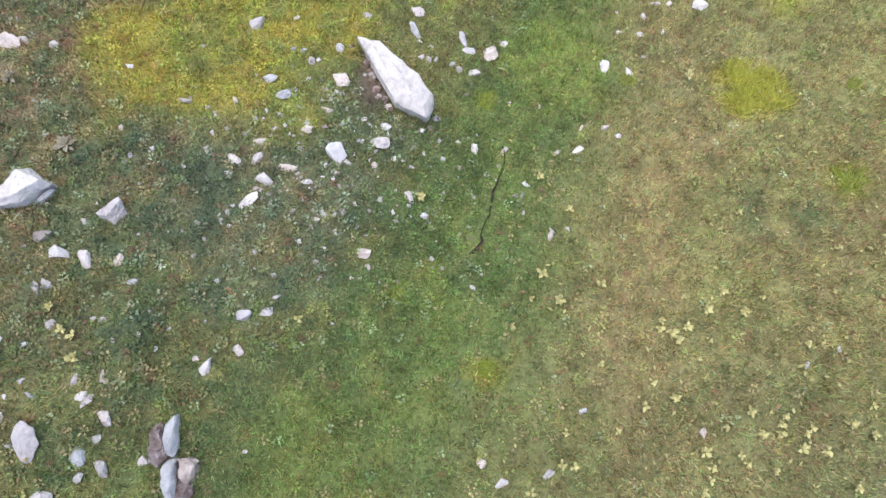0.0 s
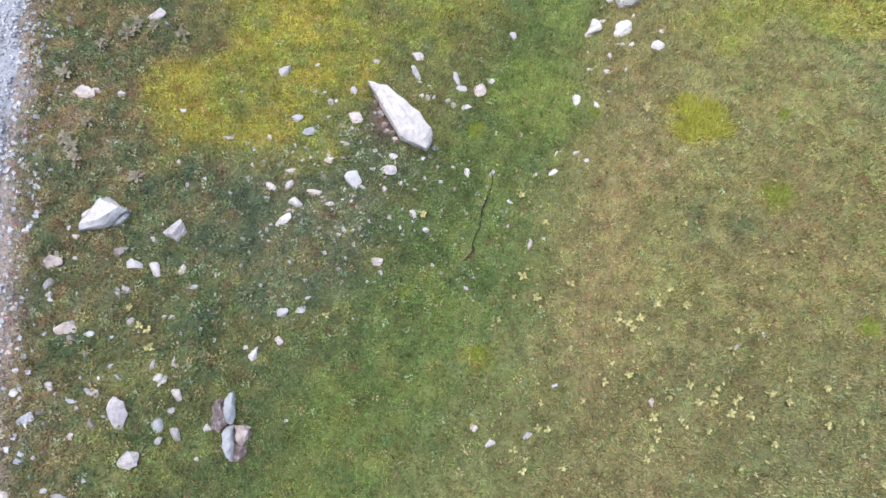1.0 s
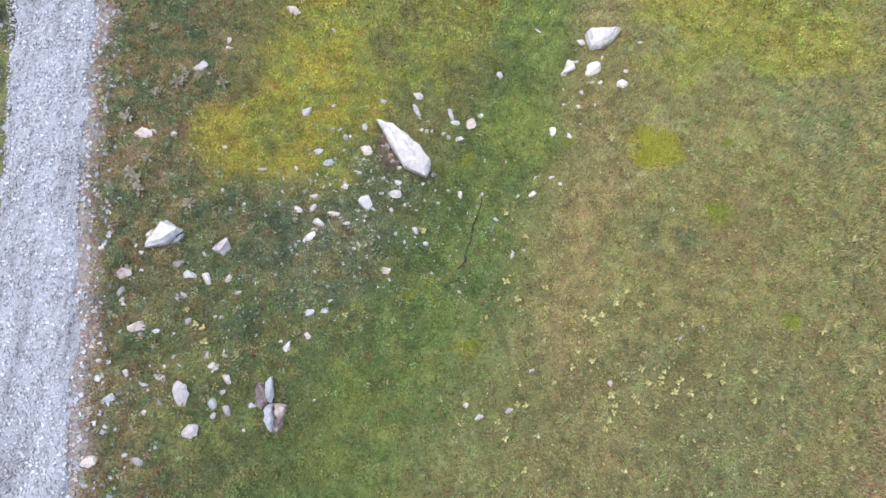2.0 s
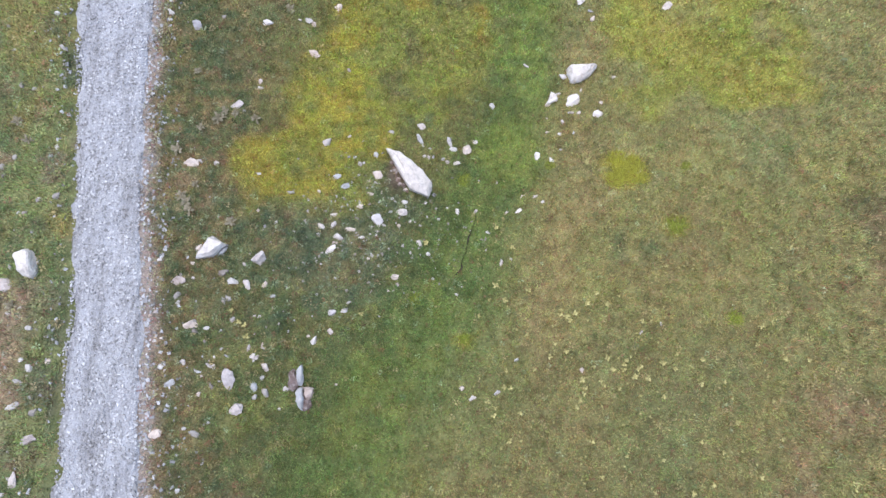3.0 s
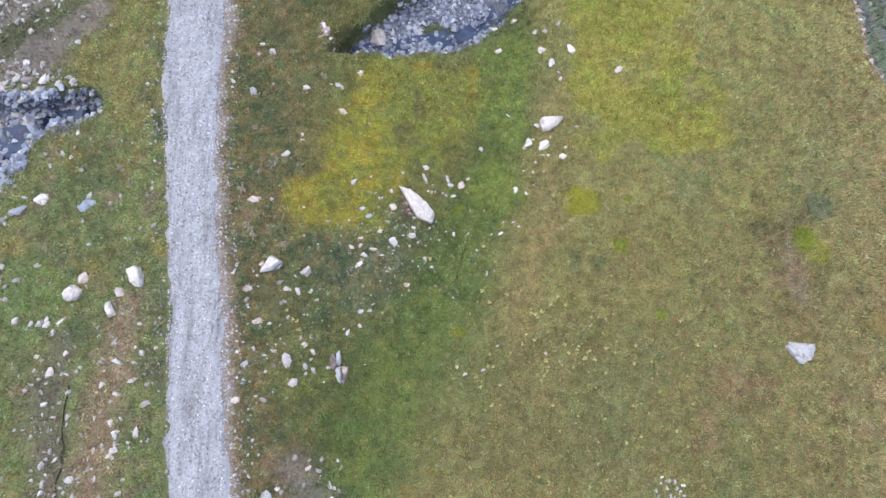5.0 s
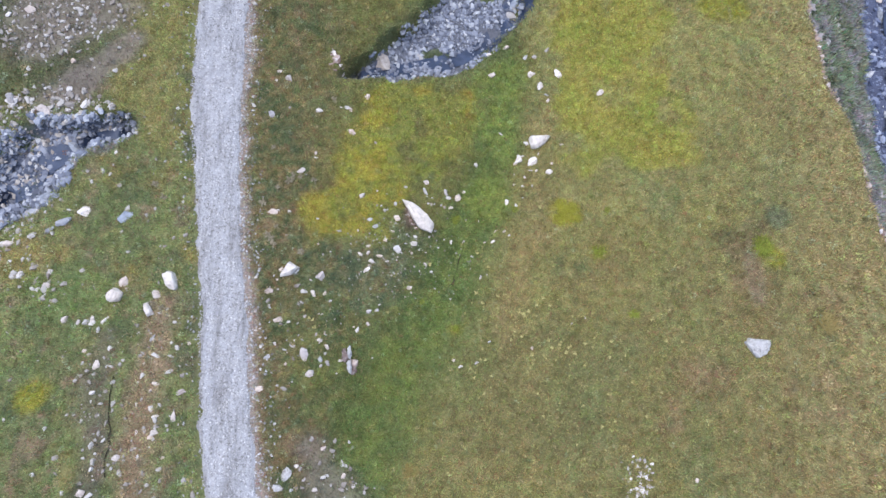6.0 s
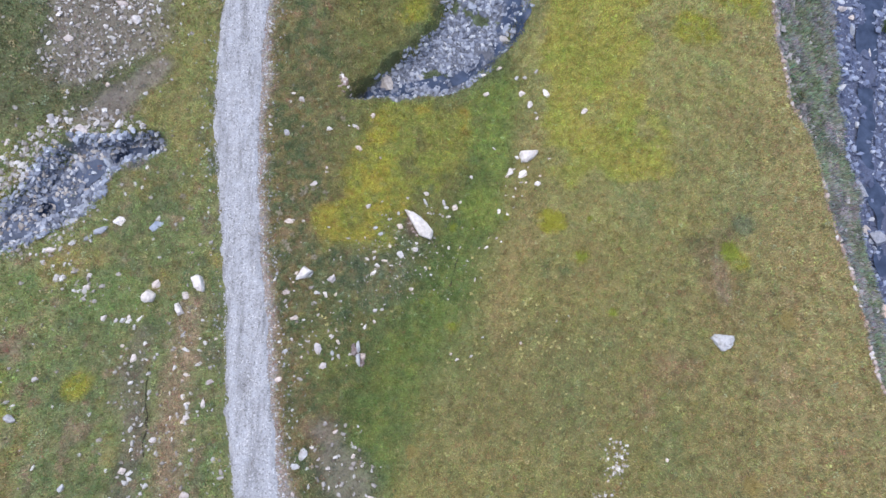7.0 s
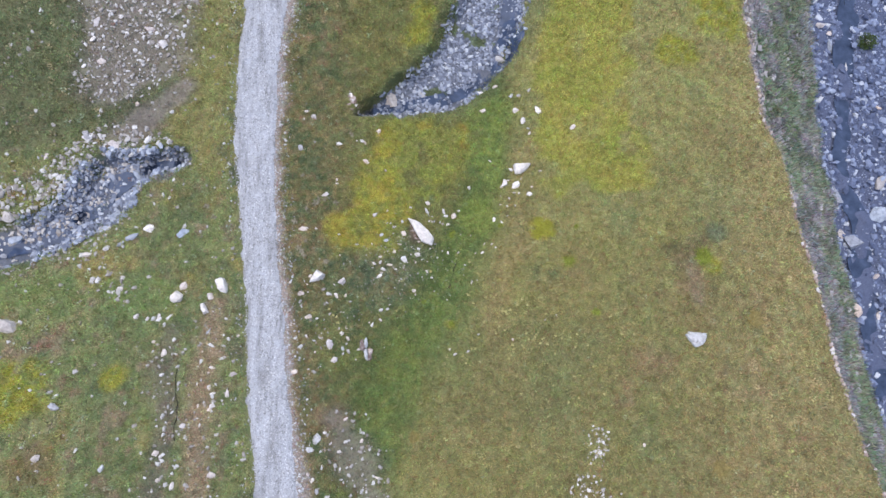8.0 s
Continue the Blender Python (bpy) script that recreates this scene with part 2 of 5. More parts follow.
def inside(x, y, poly, soft, wobble=0.25, seed=40):
    """1 inside a closed outline, 0 outside it, with a soft and uneven edge."""
    d, hit = np.full(np.shape(x), 1e9), np.zeros(np.shape(x), bool)
    for (x0, y0), (x1, y1) in zip(poly, poly[1:] + poly[:1]):
        dx, dy = x1 - x0, y1 - y0
        k = np.clip(((x - x0) * dx + (y - y0) * dy) / (dx * dx + dy * dy), 0, 1)
        d = np.minimum(d, np.hypot(x - x0 - k * dx, y - y0 - k * dy))
        if dy:
            hit ^= ((y0 > y) != (y1 > y)) & (x < x0 + (y - y0) / dy * dx)
    s = np.where(hit, d, -d) + wobble * fbm(x, y, 0.8, seed)
    return step(-soft, soft, s)


def blob(x, y, cx, cy, rx, ry, seed=41):
    d = np.hypot((x - cx) / rx, (y - cy) / ry) + 0.35 * fbm(x, y, 0.5, seed)
    return step(1.2, 0.6, d)


MOSS_WEST = [(-2.75, -0.75), (-2.0, -1.0), (-1.3, -0.8), (-0.6, -0.1), (0.3, 0.9), (0.9, 1.6), (1.2, 2.6), (1.6, 3.8), (0.2, 4.3),
             (-1.3, 3.7), (-1.9, 2.6), (-2.3, 1.7), (-2.75, 0.5)]
MOSS_EAST = [(4.3, 2.3), (5.1, 1.5), (7.5, 1.3), (7.8, 4.2), (7.6, 6.5), (8.6, 12), (5.1, 12), (4.5, 8), (4.2, 6), (4.0, 4)]
SCREE_NW = [(-12.4, 14), (-12.2, 8.3), (-11.4, 4.4), (-9.4, 4.4), (-8.2, 6), (-8.3, 8.5), (-8.5, 14)]
GULLY_S = [(-2.7, -6.0, 0.35), (-2.3, -7.0, 0.5), (-1.7, -8.3, 0.6), (-1.3, -12, 0.6)]
GULLY_W = [(-7.9, -3.4, 0.25), (-8.1, -4.4, 0.4), (-7.7, -6.0, 0.3), (-8.1, -9, 0.3)]
TAN_W = [(-6.6, -2.6, 0.35), (-6.8, -4.5, 0.45), (-6.7, -7, 0.4), (-6.6, -9.5, 0.4)]
TRAIL_NW = [(-8.2, 5.2, 0.3), (-8.8, 4.5, 0.4), (-9.6, 3.9, 0.5), (-10.7, 3.2, 0.55)]
RUST = [(3.5, 3.0, 0.5), (3.3, 1.6, 0.6), (2.9, 0.0, 0.7), (2.3, -1.6, 0.6), (1.8, -3.0, 0.5)]


def blend(c, w, colour):
    return c + w[..., None] * (np.array(colour) - c)


def cover(x, y):
    """Colour of the plants and how thick they stand."""
    x, y = np.asarray(x, float), np.asarray(y, float)
    one = np.ones(np.shape(x))
    big, mid, small = fbm(x, y, 4.0, 21), fbm(x, y, 1.2, 22), fbm(x, y, 0.4, 23)
    path = np.interp(y, PATH_Y, PATH_X)
    right = x - path
    c = one[..., None] * np.array((0.188, 0.184, 0.062))
    c = blend(c, step(-0.4, 0.9, mid) * 0.4, (0.175, 0.172, 0.054))
    c = blend(c, step(0.1, 0.7, -mid + 0.4 * small) * 0.2, (0.235, 0.195, 0.08))
    c = blend(c, step(0.0, 0.7, big) * 0.5, (0.22, 0.21, 0.060))
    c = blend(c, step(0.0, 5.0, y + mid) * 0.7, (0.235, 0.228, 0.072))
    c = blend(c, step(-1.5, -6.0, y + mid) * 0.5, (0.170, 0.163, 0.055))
    # greener and browner ground on both sides of the path
    low = np.interp(y, [-14, -8, -5.2, -3.9, -2.4, -1.0, 0.4, 2.0, 3.6, 5.4, 14], [-3.2, -2.3, -1.5, -0.8, 0.3, 0.9, 1.5, 2.3, 2.7, 3.0, 4.4])
    c = blend(c, step(0.9, -0.4, x - low + 0.5 * mid), (0.135, 0.142, 0.042))
    c = blend(c, step(0.9, -0.4, x - low) * step(0.0, 0.6, mid + 0.4 * small) * 0.6, (0.165, 0.155, 0.048))
    heath = step(3.9, 1.6, right + 0.8 * mid) * step(-0.3, 0.3, right)
    c = blend(c, heath * 0.8, (0.140, 0.124, 0.050))
    tuft = 1.3 * fbm(x, y, 0.20, 24)
    c = blend(c, heath * step(-0.1, 0.35, 0.4 * mid + 0.9 * tuft) * 0.75, (0.172, 0.146, 0.058))
    c = blend(c, heath * step(0.5, 2.5, y) * 0.6, (0.150, 0.150, 0.050))
    c = blend(c, heath * step(0.0, 0.35, -tuft - 0.4 * mid) * 0.8, (0.090, 0.112, 0.042))
    clump = fbm(x, y, 0.45, 33)
    c = blend(c, heath * step(0.12, 0.42, clump) * 0.65, (0.074, 0.100, 0.042))
    c = blend(c, heath * step(0.15, 0.5, -clump) * 0.5, (0.215, 0.168, 0.085))
    west = step(0.2, -0.4, right)
    c = blend(c, west, (0.172, 0.194, 0.066))
    c = blend(c, west * step(0.05, 0.5, mid), (0.205, 0.188, 0.060))
    c = blend(c, west * step(0.1, 0.5, -big + 0.5 * small), (0.130, 0.158, 0.056))
    c = blend(c, west * step(0.2, 0.6, small - 0.5 * mid) * 0.7, (0.20, 0.15, 0.085))
    c = blend(c, west * step(0.15, 0.5, clump) * 0.5, (0.098, 0.124, 0.052))
    c = blend(c, west * step(0.2, 0.55, -clump) * 0.35, (0.215, 0.180, 0.090))
    c = blend(c, west * step(2.0, 4.0, y) * step(-8.3, -9.8, x) * 0.85, (0.100, 0.116, 0.048))
    c = blend(c, west * step(1.0, 3.0, y) * step(-9.0, -8.0, x + 0.5 * mid) * 0.7, (0.205, 0.200, 0.062))
    c = blend(c, west * blob(x, y, -8.8, 1.98, 0.55, 0.3, 56), (0.195, 0.190, 0.150))
    d, _ = along(x, y, TAN_W)
    c = blend(c, step(1.5, 0.3, d + 0.6 * mid + 0.4 * small) * 0.85, (0.235, 0.185, 0.10))
    c = blend(c, blob(x, y, -11.7, -7.2, 0.9, 0.7, 50) * 0.55, (0.120, 0.088, 0.036))
    c = blend(c, np.maximum(blob(x, y, -9.2, -2.2, 1.6, 0.8, 51), blob(x, y, -12.6, -2.2, 1.6, 0.8, 52)) * 0.6, (0.135, 0.185, 0.055))
    c = blend(c, west * step(-1.5, -0.9, right) * step(0.0, 0.5, small + 0.3 * mid) * 0.7, (0.085, 0.108, 0.048))
    spot = fbm(x, y, 1.7, 27)
    c = blend(c, step(2.5, 4.0, x) * step(0.05, 0.6, spot + 0.3 * small) * 0.4, (0.172, 0.146, 0.058))
    c = blend(c, step(2.5, 4.0, x) * step(0.1, 0.6, -spot + 0.3 * small) * 0.55, (0.150, 0.170, 0.062))
    c = blend(c, step(8.5, 12.5, x + 0.6 * mid - 0.25 * y) * 0.5, (0.245, 0.205, 0.082))
    # rust-coloured shoulder, the green ditch and hollow
    d, _ = along(x, y, RUST)
    c = blend(c, step(2.0, 0.0, d + 0.7 * mid) * 0.55, (0.26, 0.195, 0.078))
    c = blend(c, step(1.35, 0.55, np.hypot((x + 1.0) / 2.4, (y + 3.0) / 2.6) + 0.25 * mid), (0.106, 0.129, 0.042))
    lush = step(1.35, 0.55, np.hypot((x + 1.0) / 2.6, (y + 3.2) / 2.8) + 0.25 * mid)
    c = blend(c, lush * step(0.1, 0.4, clump + 0.3 * tuft) * 0.6, (0.158, 0.172, 0.042))
    c = blend(c, lush * step(0.1, 0.45, -clump + 0.3 * tuft) * 0.5, (0.076, 0.102, 0.036))
    c = blend(c, step(1.4, 0.5, np.hypot((x + 0.9) / 2.0, (y + 1.6) / 1.1) + 0.3 * mid) * 0.9, (0.110, 0.122, 0.052))
    hollow = step(1.5, 0.6, np.hypot((x + 1.6) / 2.3, (y + 2.0) / 1.6) + 0.2 * mid)
    c = blend(c, hollow * step(0.1, 0.45, tuft + 0.3 * small) * 0.45, (0.165, 0.145, 0.056))
    c = blend(c, hollow * step(0.2, 0.5, -tuft) * 0.7, (0.074, 0.096, 0.046))
    c = blend(c, hollow * step(0.15, 0.5, clump) * 0.5, (0.080, 0.108, 0.050))
    d, _ = along(x, y, [(3.3, 3.4, 1.0), (2.9, 1.4, 1.1), (2.1, -0.4, 1.1), (1.7, -1.6, 0.8), (1.1, -2.8, 0.8), (0.4, -4.5, 0.9)])
    c = blend(c, step(1.3, 0.3, d + 0.5 * mid + 0.3 * small) * 0.65, (0.155, 0.164, 0.052))
    d, _ = along(x, y, DITCH)
    c = blend(c, step(1.45, 0.3, d + 0.4 * mid), (0.104, 0.142, 0.037))
    c = blend(c, step(2.2, 0.6, d + 0.5 * mid) * step(0.1, 0.6, tuft) * 0.4, (0.150, 0.175, 0.040))
    c = blend(c, step(1.0, 0.4, d) * step(0.0, 0.5, small + 0.3 * mid) * 0.6, (0.130, 0.165, 0.036))
    c = blend(c, step(1.2, 0.5, d) * step(0.1, 0.6, -mid) * 0.6, (0.080, 0.116, 0.036))
    c = blend(c, blob(x, y, 1.95, 0.45, 0.75, 0.95) * 0.8, (0.155, 0.195, 0.040))
    for cx, cy, rx, ry in ((2.5, 4.4, 1.0, 1.1), (1.9, 3.3, 0.6, 1.0), (2.6, 2.6, 0.5, 1.0)):
        c = blend(c, blob(x, y, cx, cy, rx, ry, 48) * step(-0.6, 0.3, tuft) * 0.75, (0.158, 0.212, 0.044))
    # yellow-green moss and the bright mown-looking patches
    moss = inside(x, y, MOSS_WEST, 0.4, 0.9) * step(-0.75, -0.2, mid + 0.5 * small)
    c = blend(c, moss * 0.92, (0.232, 0.226, 0.036))
    c = blend(c, moss * step(-0.2, 0.35, 0.6 * small - 0.6 * mid + 0.6 * tuft + 0.05 * (y - 1)) * 0.85, (0.160, 0.184, 0.042))
    c = blend(c, moss * step(0.1, 0.5, mid - small + 0.5 * step(0.6, -0.6, y)) * 0.5, (0.29, 0.232, 0.036))
    moss = inside(x, y, MOSS_EAST, 0.35, 1.0) * (1 - 0.6 * step(0.1, 0.6, -mid - 0.5 * big))
    c = blend(c, moss * 0.9, (0.238, 0.232, 0.044))
    c = blend(c, moss * np.maximum(step(0.1, 0.6, mid + 0.3 * tuft), 0.8 * blob(x, y, 7.2, 3.0, 0.8, 0.8)) * 0.8, (0.192, 0.222, 0.040))
    c = blend(c, blob(x, y, 4.15, -0.05, 0.5, 0.42) * step(-0.9, 0.1, tuft), (0.240, 0.226, 0.034))
    for cx, cy, r in ((-12.7, -5.1, 1.2), (-9.6, -4.7, 0.5), (9.4, -1.2, 0.45), (-0.1, 7.6, 0.7), (0.2, 8.6, 0.6), (4.9, -1.2, 0.3), (0.9, -3.25, 0.2), (-1.1, 3.6, 0.3), (11.6, 8.4, 1.3), (9.6, 6.8, 0.9), (9.5, -1.35, 0.5)):
        c = blend(c, blob(x, y, cx, cy, r, r * 0.85) * (1 if r > 0.45 else 0.5) * step(-0.8, 0.1, tuft), (0.205, 0.215, 0.032))
    for cx, cy, r in ((3.9, -1.5, 0.55), (4.4, -1.6, 0.3), (1.0, 0.0, 0.4), (0.2, 1.2, 0.5), (-0.6, -1.0, 0.5)):
        c = blend(c, blob(x, y, cx, cy, r, r * 0.8, 44) * step(-0.2, 0.3, tuft) * 0.7, (0.092, 0.125, 0.042))
    c = blend(c, np.maximum(blob(x, y, 4.6, -3.6, 2.2, 1.2, 53), blob(x, y, 2.2, -5.6, 1.6, 1.0, 54)) * (0.6 + 0.4 * mid) * 0.5, (0.146, 0.136, 0.050))
    c = blend(c, blob(x, y, 10.0, -0.3, 0.4, 0.35, 55) * 0.6, (0.100, 0.130, 0.070))
    c = blend(c, blob(x, y, 9.0, -2.3, 0.7, 1.6) * 0.5, (0.175, 0.14, 0.055))
    c = blend(c, np.maximum(blob(x, y, 8.7, -0.95, 0.7, 0.5), blob(x, y, 9.3, -0.6, 0.5, 0.35)) * 0.55, (0.122, 0.110, 0.050))
    c = blend(c, blob(x, y, 9.05, -1.9, 0.3, 0.8, 49) * 0.4, (0.225, 0.195, 0.125))
    for cx, cy, rx, ry in ((10.9, -2.9, 0.8, 0.9), (10.6, -4.9, 1.2, 0.8), (8.8, -1.6, 0.5, 1.0), (9.1, -7.7, 0.5, 0.4), (7.4, -4.5, 0.9, 0.6), (6.2, -5.6, 0.5, 0.5)):
        c = blend(c, blob(x, y, cx, cy, rx, ry, 47) * step(-0.4, 0.4, small) * 0.6, (0.195, 0.148, 0.068))
    c = c * (1 + 0.17 * noise2(x, y, 0.15, 28) + 0.16 * noise2(x, y, 0.065, 30) + 0.10 * small)[..., None] * (1 + 0.07 * tuft[..., None] * np.array((1.0, -0.3, 0.4)))
    # straw beside the path
    edge = np.abs(right) - 0.5 * np.interp(y, PATH_Y, PATH_W)
    c = blend(c, step(0.55, 0.05, edge + 0.25 * mid) * step(-0.1, 0.2, right) * 0.7, (0.215, 0.175, 0.10))
    verge = step(0.30, 0.05, edge + 0.22 * mid + 0.1 * small) * (right > 0)
    c = blend(c, verge * 0.85, (0.270, 0.238, 0.172))
    c = c * np.array((1.92, 1.77, 2.14))
    thick = one * 1.0
    bare = np.maximum(inside(x, y, SCREE_NW, 0.6, 0.7) * 0.85, 0 * x)
    soil = blob(x, y, -0.28, -0.12, 0.22, 0.42, 46)
    for line, k in ((GULLY_S, 0.8), (GULLY_W, 0.6), (TRAIL_NW, 0.9)):
        d, _ = along(x, y, line)
        bare = np.maximum(bare, k * step(1.9, 0.2, d + 0.6 * mid + 0.3 * small))
    c = blend(c, bare * 0.9, (0.190, 0.150, 0.138))
    c = blend(c, soil * 0.9, (0.12, 0.085, 0.065))
    bare = np.maximum(np.maximum(bare, soil), 0.65 * verge)
    thick = thick * (1 - 0.8 * bare)
    thick = thick * step(-0.06, 0.16, edge + 0.08 * small)
    for line in (BROOK_EAST, BROOK_WEST):
        d, w = along(x, y, line)
        wet = step(1.02, 0.78, d + 0.25 * mid)
        c = blend(c, wet, (0.135, 0.14, 0.165))
        c = blend(c, step(1.6, 1.1, d) * (1 - wet) * 0.6, (0.21, 0.24, 0.11))
        green = wet * step(0.25, 0.5, fbm(x, y, 0.7, 29))
        c = blend(c, green * 0.8, (0.17, 0.21, 0.09))
        thick = thick * (1 - 0.97 * wet) + 0.5 * green
    out = x - rim(y)
    c = blend(c, step(-0.35, 0.0, out) * 0.5, (0.36, 0.30, 0.16))
    slope = step(0.0, 0.25, out)
    c = blend(c, slope, (0.30, 0.285, 0.30))
    c = blend(c, step(-0.05, 0.1, out) * step(1.3, 0.3, out + 0.4 * small) * 0.8, (0.36, 0.285, 0.26))
    c = blend(c, slope * step(-0.2, 0.35, mid + 0.3 * big + step(0.6, 4.0, out) * 0.3 - 0.05), (0.23, 0.28, 0.17))
    run = noise2(x * 0.28 + 0.15 * y, y, 0.42, 97) + 0.6 * noise2(x * 0.5, y, 0.2, 98)
    c = blend(c, slope * step(0.25, 0.8, run) * 0.5, (0.42, 0.37, 0.36))
    c = blend(c, slope * step(0.2, 0.8, -run) * 0.8, (0.15, 0.165, 0.13))
    bed = step(6.8, 7.6, out + 0.5 * mid)
    # gorge floor gravel, tinted bluer to carry the gorge's shade
    c = blend(c, bed, (0.100, 0.115, 0.180))
    thick = thick * (1 - slope * 0.35) * (1 - bed)
    return np.clip(c, 0.01, 1), np.clip(thick, 0, 1)


# the cover, worked out once on a fine lattice over the stretch that is seen
LAT_X, LAT_Y, LAT = np.arange(-17, 27.01, 0.05), np.arange(-11, 14.01, 0.05), 0.05
lx, ly = np.meshgrid(LAT_X, LAT_Y)
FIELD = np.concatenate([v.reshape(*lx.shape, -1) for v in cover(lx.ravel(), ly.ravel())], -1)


def sample(x, y):
    """Colour and thickness of the plants at places inside or outside the lattice."""
    out = np.empty((len(x), 4))
    near = (x > LAT_X[0]) & (x < LAT_X[-2]) & (y > LAT_Y[0]) & (y < LAT_Y[-2])
    u, v = (x[near] - LAT_X[0]) / LAT, (y[near] - LAT_Y[0]) / LAT
    i, j = u.astype(int), v.astype(int)
    a, b = (u - i)[:, None], (v - j)[:, None]
    out[near] = (FIELD[j, i] * (1 - a) + FIELD[j, i + 1] * a) * (1 - b) + (FIELD[j + 1, i] * (1 - a) + FIELD[j + 1, i + 1] * a) * b
    if not near.all():
        tone, thick = cover(x[~near], y[~near])
        out[~near] = np.c_[tone, thick]
    return out[:, :3], out[:, 3]


# ---- the hillside ----
def spread(lo, hi, fine, far):
    core = list(np.arange(lo, hi + 1e-6, fine))
    gap, left, rgt = fine, [lo], [hi]
    while rgt[-1] < far:
        gap *= 1.35
        left.append(left[-1] - gap)
        rgt.append(rgt[-1] + gap)
    return np.array(left[:0:-1] + core + rgt[1:])


gx, gy = spread(-17, 27, 0.1, 900), spread(-11, 14, 0.1, 900)
GX, GY = np.meshgrid(gx, gy)
nx, ny = len(gx), len(gy)
idx = np.arange(nx * ny).reshape(ny, nx)
quads = np.stack([idx[:-1, :-1], idx[:-1, 1:], idx[1:, 1:], idx[1:, :-1]], -1).reshape(-1, 4)
tris = np.concatenate([quads[:, [0, 1, 2]], quads[:, [0, 2, 3]]])
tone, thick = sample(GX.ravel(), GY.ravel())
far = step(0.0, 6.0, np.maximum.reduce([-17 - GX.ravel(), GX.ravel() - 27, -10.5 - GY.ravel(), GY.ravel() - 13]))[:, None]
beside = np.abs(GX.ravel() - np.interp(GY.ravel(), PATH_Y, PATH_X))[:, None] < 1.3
# tint under grass and by the path: thatch darkened for shade between blades
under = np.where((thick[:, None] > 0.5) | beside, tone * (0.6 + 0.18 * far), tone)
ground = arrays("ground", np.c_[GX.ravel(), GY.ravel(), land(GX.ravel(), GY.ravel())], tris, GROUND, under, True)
tagged(ground, "sloping alpine hillside of soil, moss and rubble", "ground", kind="structure")

# ---- gravel path ----
py = np.concatenate([np.arange(-60, -10, 1.0), np.arange(-10, 14, 0.08), np.arange(14, 60, 1.0)])
pc = np.interp(py, PATH_Y, PATH_X) + 0.03 * noise2(py, 0 * py, 1.4, 51)
pw = 0.5 * np.interp(py, PATH_Y, PATH_W)
cols = np.linspace(-1, 1, 15)
PX = pc[:, None] + cols * pw[:, None] + np.where(np.abs(cols) > 0.8, 1, 0) * 0.09 * np.stack([noise2(py, 0 * py + k, 0.3, 52 + k) for k in range(15)], 1)
PYY = np.repeat(py[:, None], 15, 1)
PZ = land(PX, PYY) + np.where(np.abs(cols) > 0.95, -0.03, 0.035) + 0.008 * noise2(PX, PYY, 0.15, 54)
k = np.arange(len(py) * 15).reshape(len(py), 15)
q = np.stack([k[:-1, :-1], k[:-1, 1:], k[1:, 1:], k[1:, :-1]], -1).reshape(-1, 4)
path = arrays("path", np.c_[PX.ravel(), PYY.ravel(), PZ.ravel()], np.concatenate([q[:, [0, 1, 2]], q[:, [0, 2, 3]]]), PATHBED, None, True)
tagged(path, "pale grey gravel footpath running down the hillside", "path", kind="structure")

# ---- water ----


def water(line, keep, lift, label):
    pts = np.array(line)
    t = np.linspace(0, len(pts) - 1, 14 * len(pts))
    x, y, w = (np.interp(t, np.arange(len(pts)), pts[:, i]) for i in range(3))
    dx, dy = np.gradient(x), np.gradient(y)
    n = np.hypot(dx, dy)
    side = np.linspace(-1, 1, 7)
    X = x[:, None] - (dy / n * w)[:, None] * side * keep
    Y = y[:, None] + (dx / n * w)[:, None] * side * keep
    X = X + w[:, None] * (0.5 * noise2(X, Y, 0.9, 91) + 0.3 * noise2(X, Y, 0.35, 92))
    Z = land(X, Y, False) + lift
    k = np.arange(X.size).reshape(X.shape)
    q = np.stack([k[:-1, :-1], k[:-1, 1:], k[1:, 1:], k[1:, :-1]], -1).reshape(-1, 4)
    ob = arrays("water", np.c_[X.ravel(), Y.ravel(), Z.ravel()], np.concatenate([q[:, [0, 1, 2]], q[:, [0, 2, 3]]]), WATER, None, True)
    return tagged(ob, label, "water", kind="structure")


GORGE_WATER = [(24, 24, 0.5), (22.3, 12.8, 0.45), (21.8, 9.7, 0.4), (21.6, 7.6, 0.4), (21.1, 5.0, 0.3), (21.1, 3.0, 0.3), (21.8, 1.0, 0.55), (21.5, -1.3, 0.4),
               (21.6, -3.5, 0.4), (22.0, -6.7, 0.45), (24, -20, 0.5)]
WATER_EAST = [(-1.9, 4.6, 0.12), (-0.9, 4.9, 0.25), (0.3, 5.1, 0.35), (1.2, 5.5, 0.3), (2.2, 5.9, 0.35), (3.0, 6.6, 0.4), (3.4, 7.8, 0.45), (3.6, 9.5, 0.45), (4.4, 12, 0.5)]
WATER_WEST = [(-8.5, 2.45, 0.15), (-9.2, 2.35, 0.18), (-10.0, 2.0, 0.25), (-10.8, 1.6, 0.5), (-11.4, 0.95, 0.5), (-11.95, 0.5, 0.3), (-12.6, 0.05, 0.4), (-13.65, -0.35, 0.4), (-14.5, -0.65, 0.4), (-18, -2, 0.5)]
water(GORGE_WATER, 1.15, 0.02, "slate-blue stream winding among river boulders")
water(WATER_EAST, 0.9, 0.035, "shallow dark brook water over cobbles")
water(WATER_WEST, 0.9, 0.035, "shallow dark brook water over cobbles")

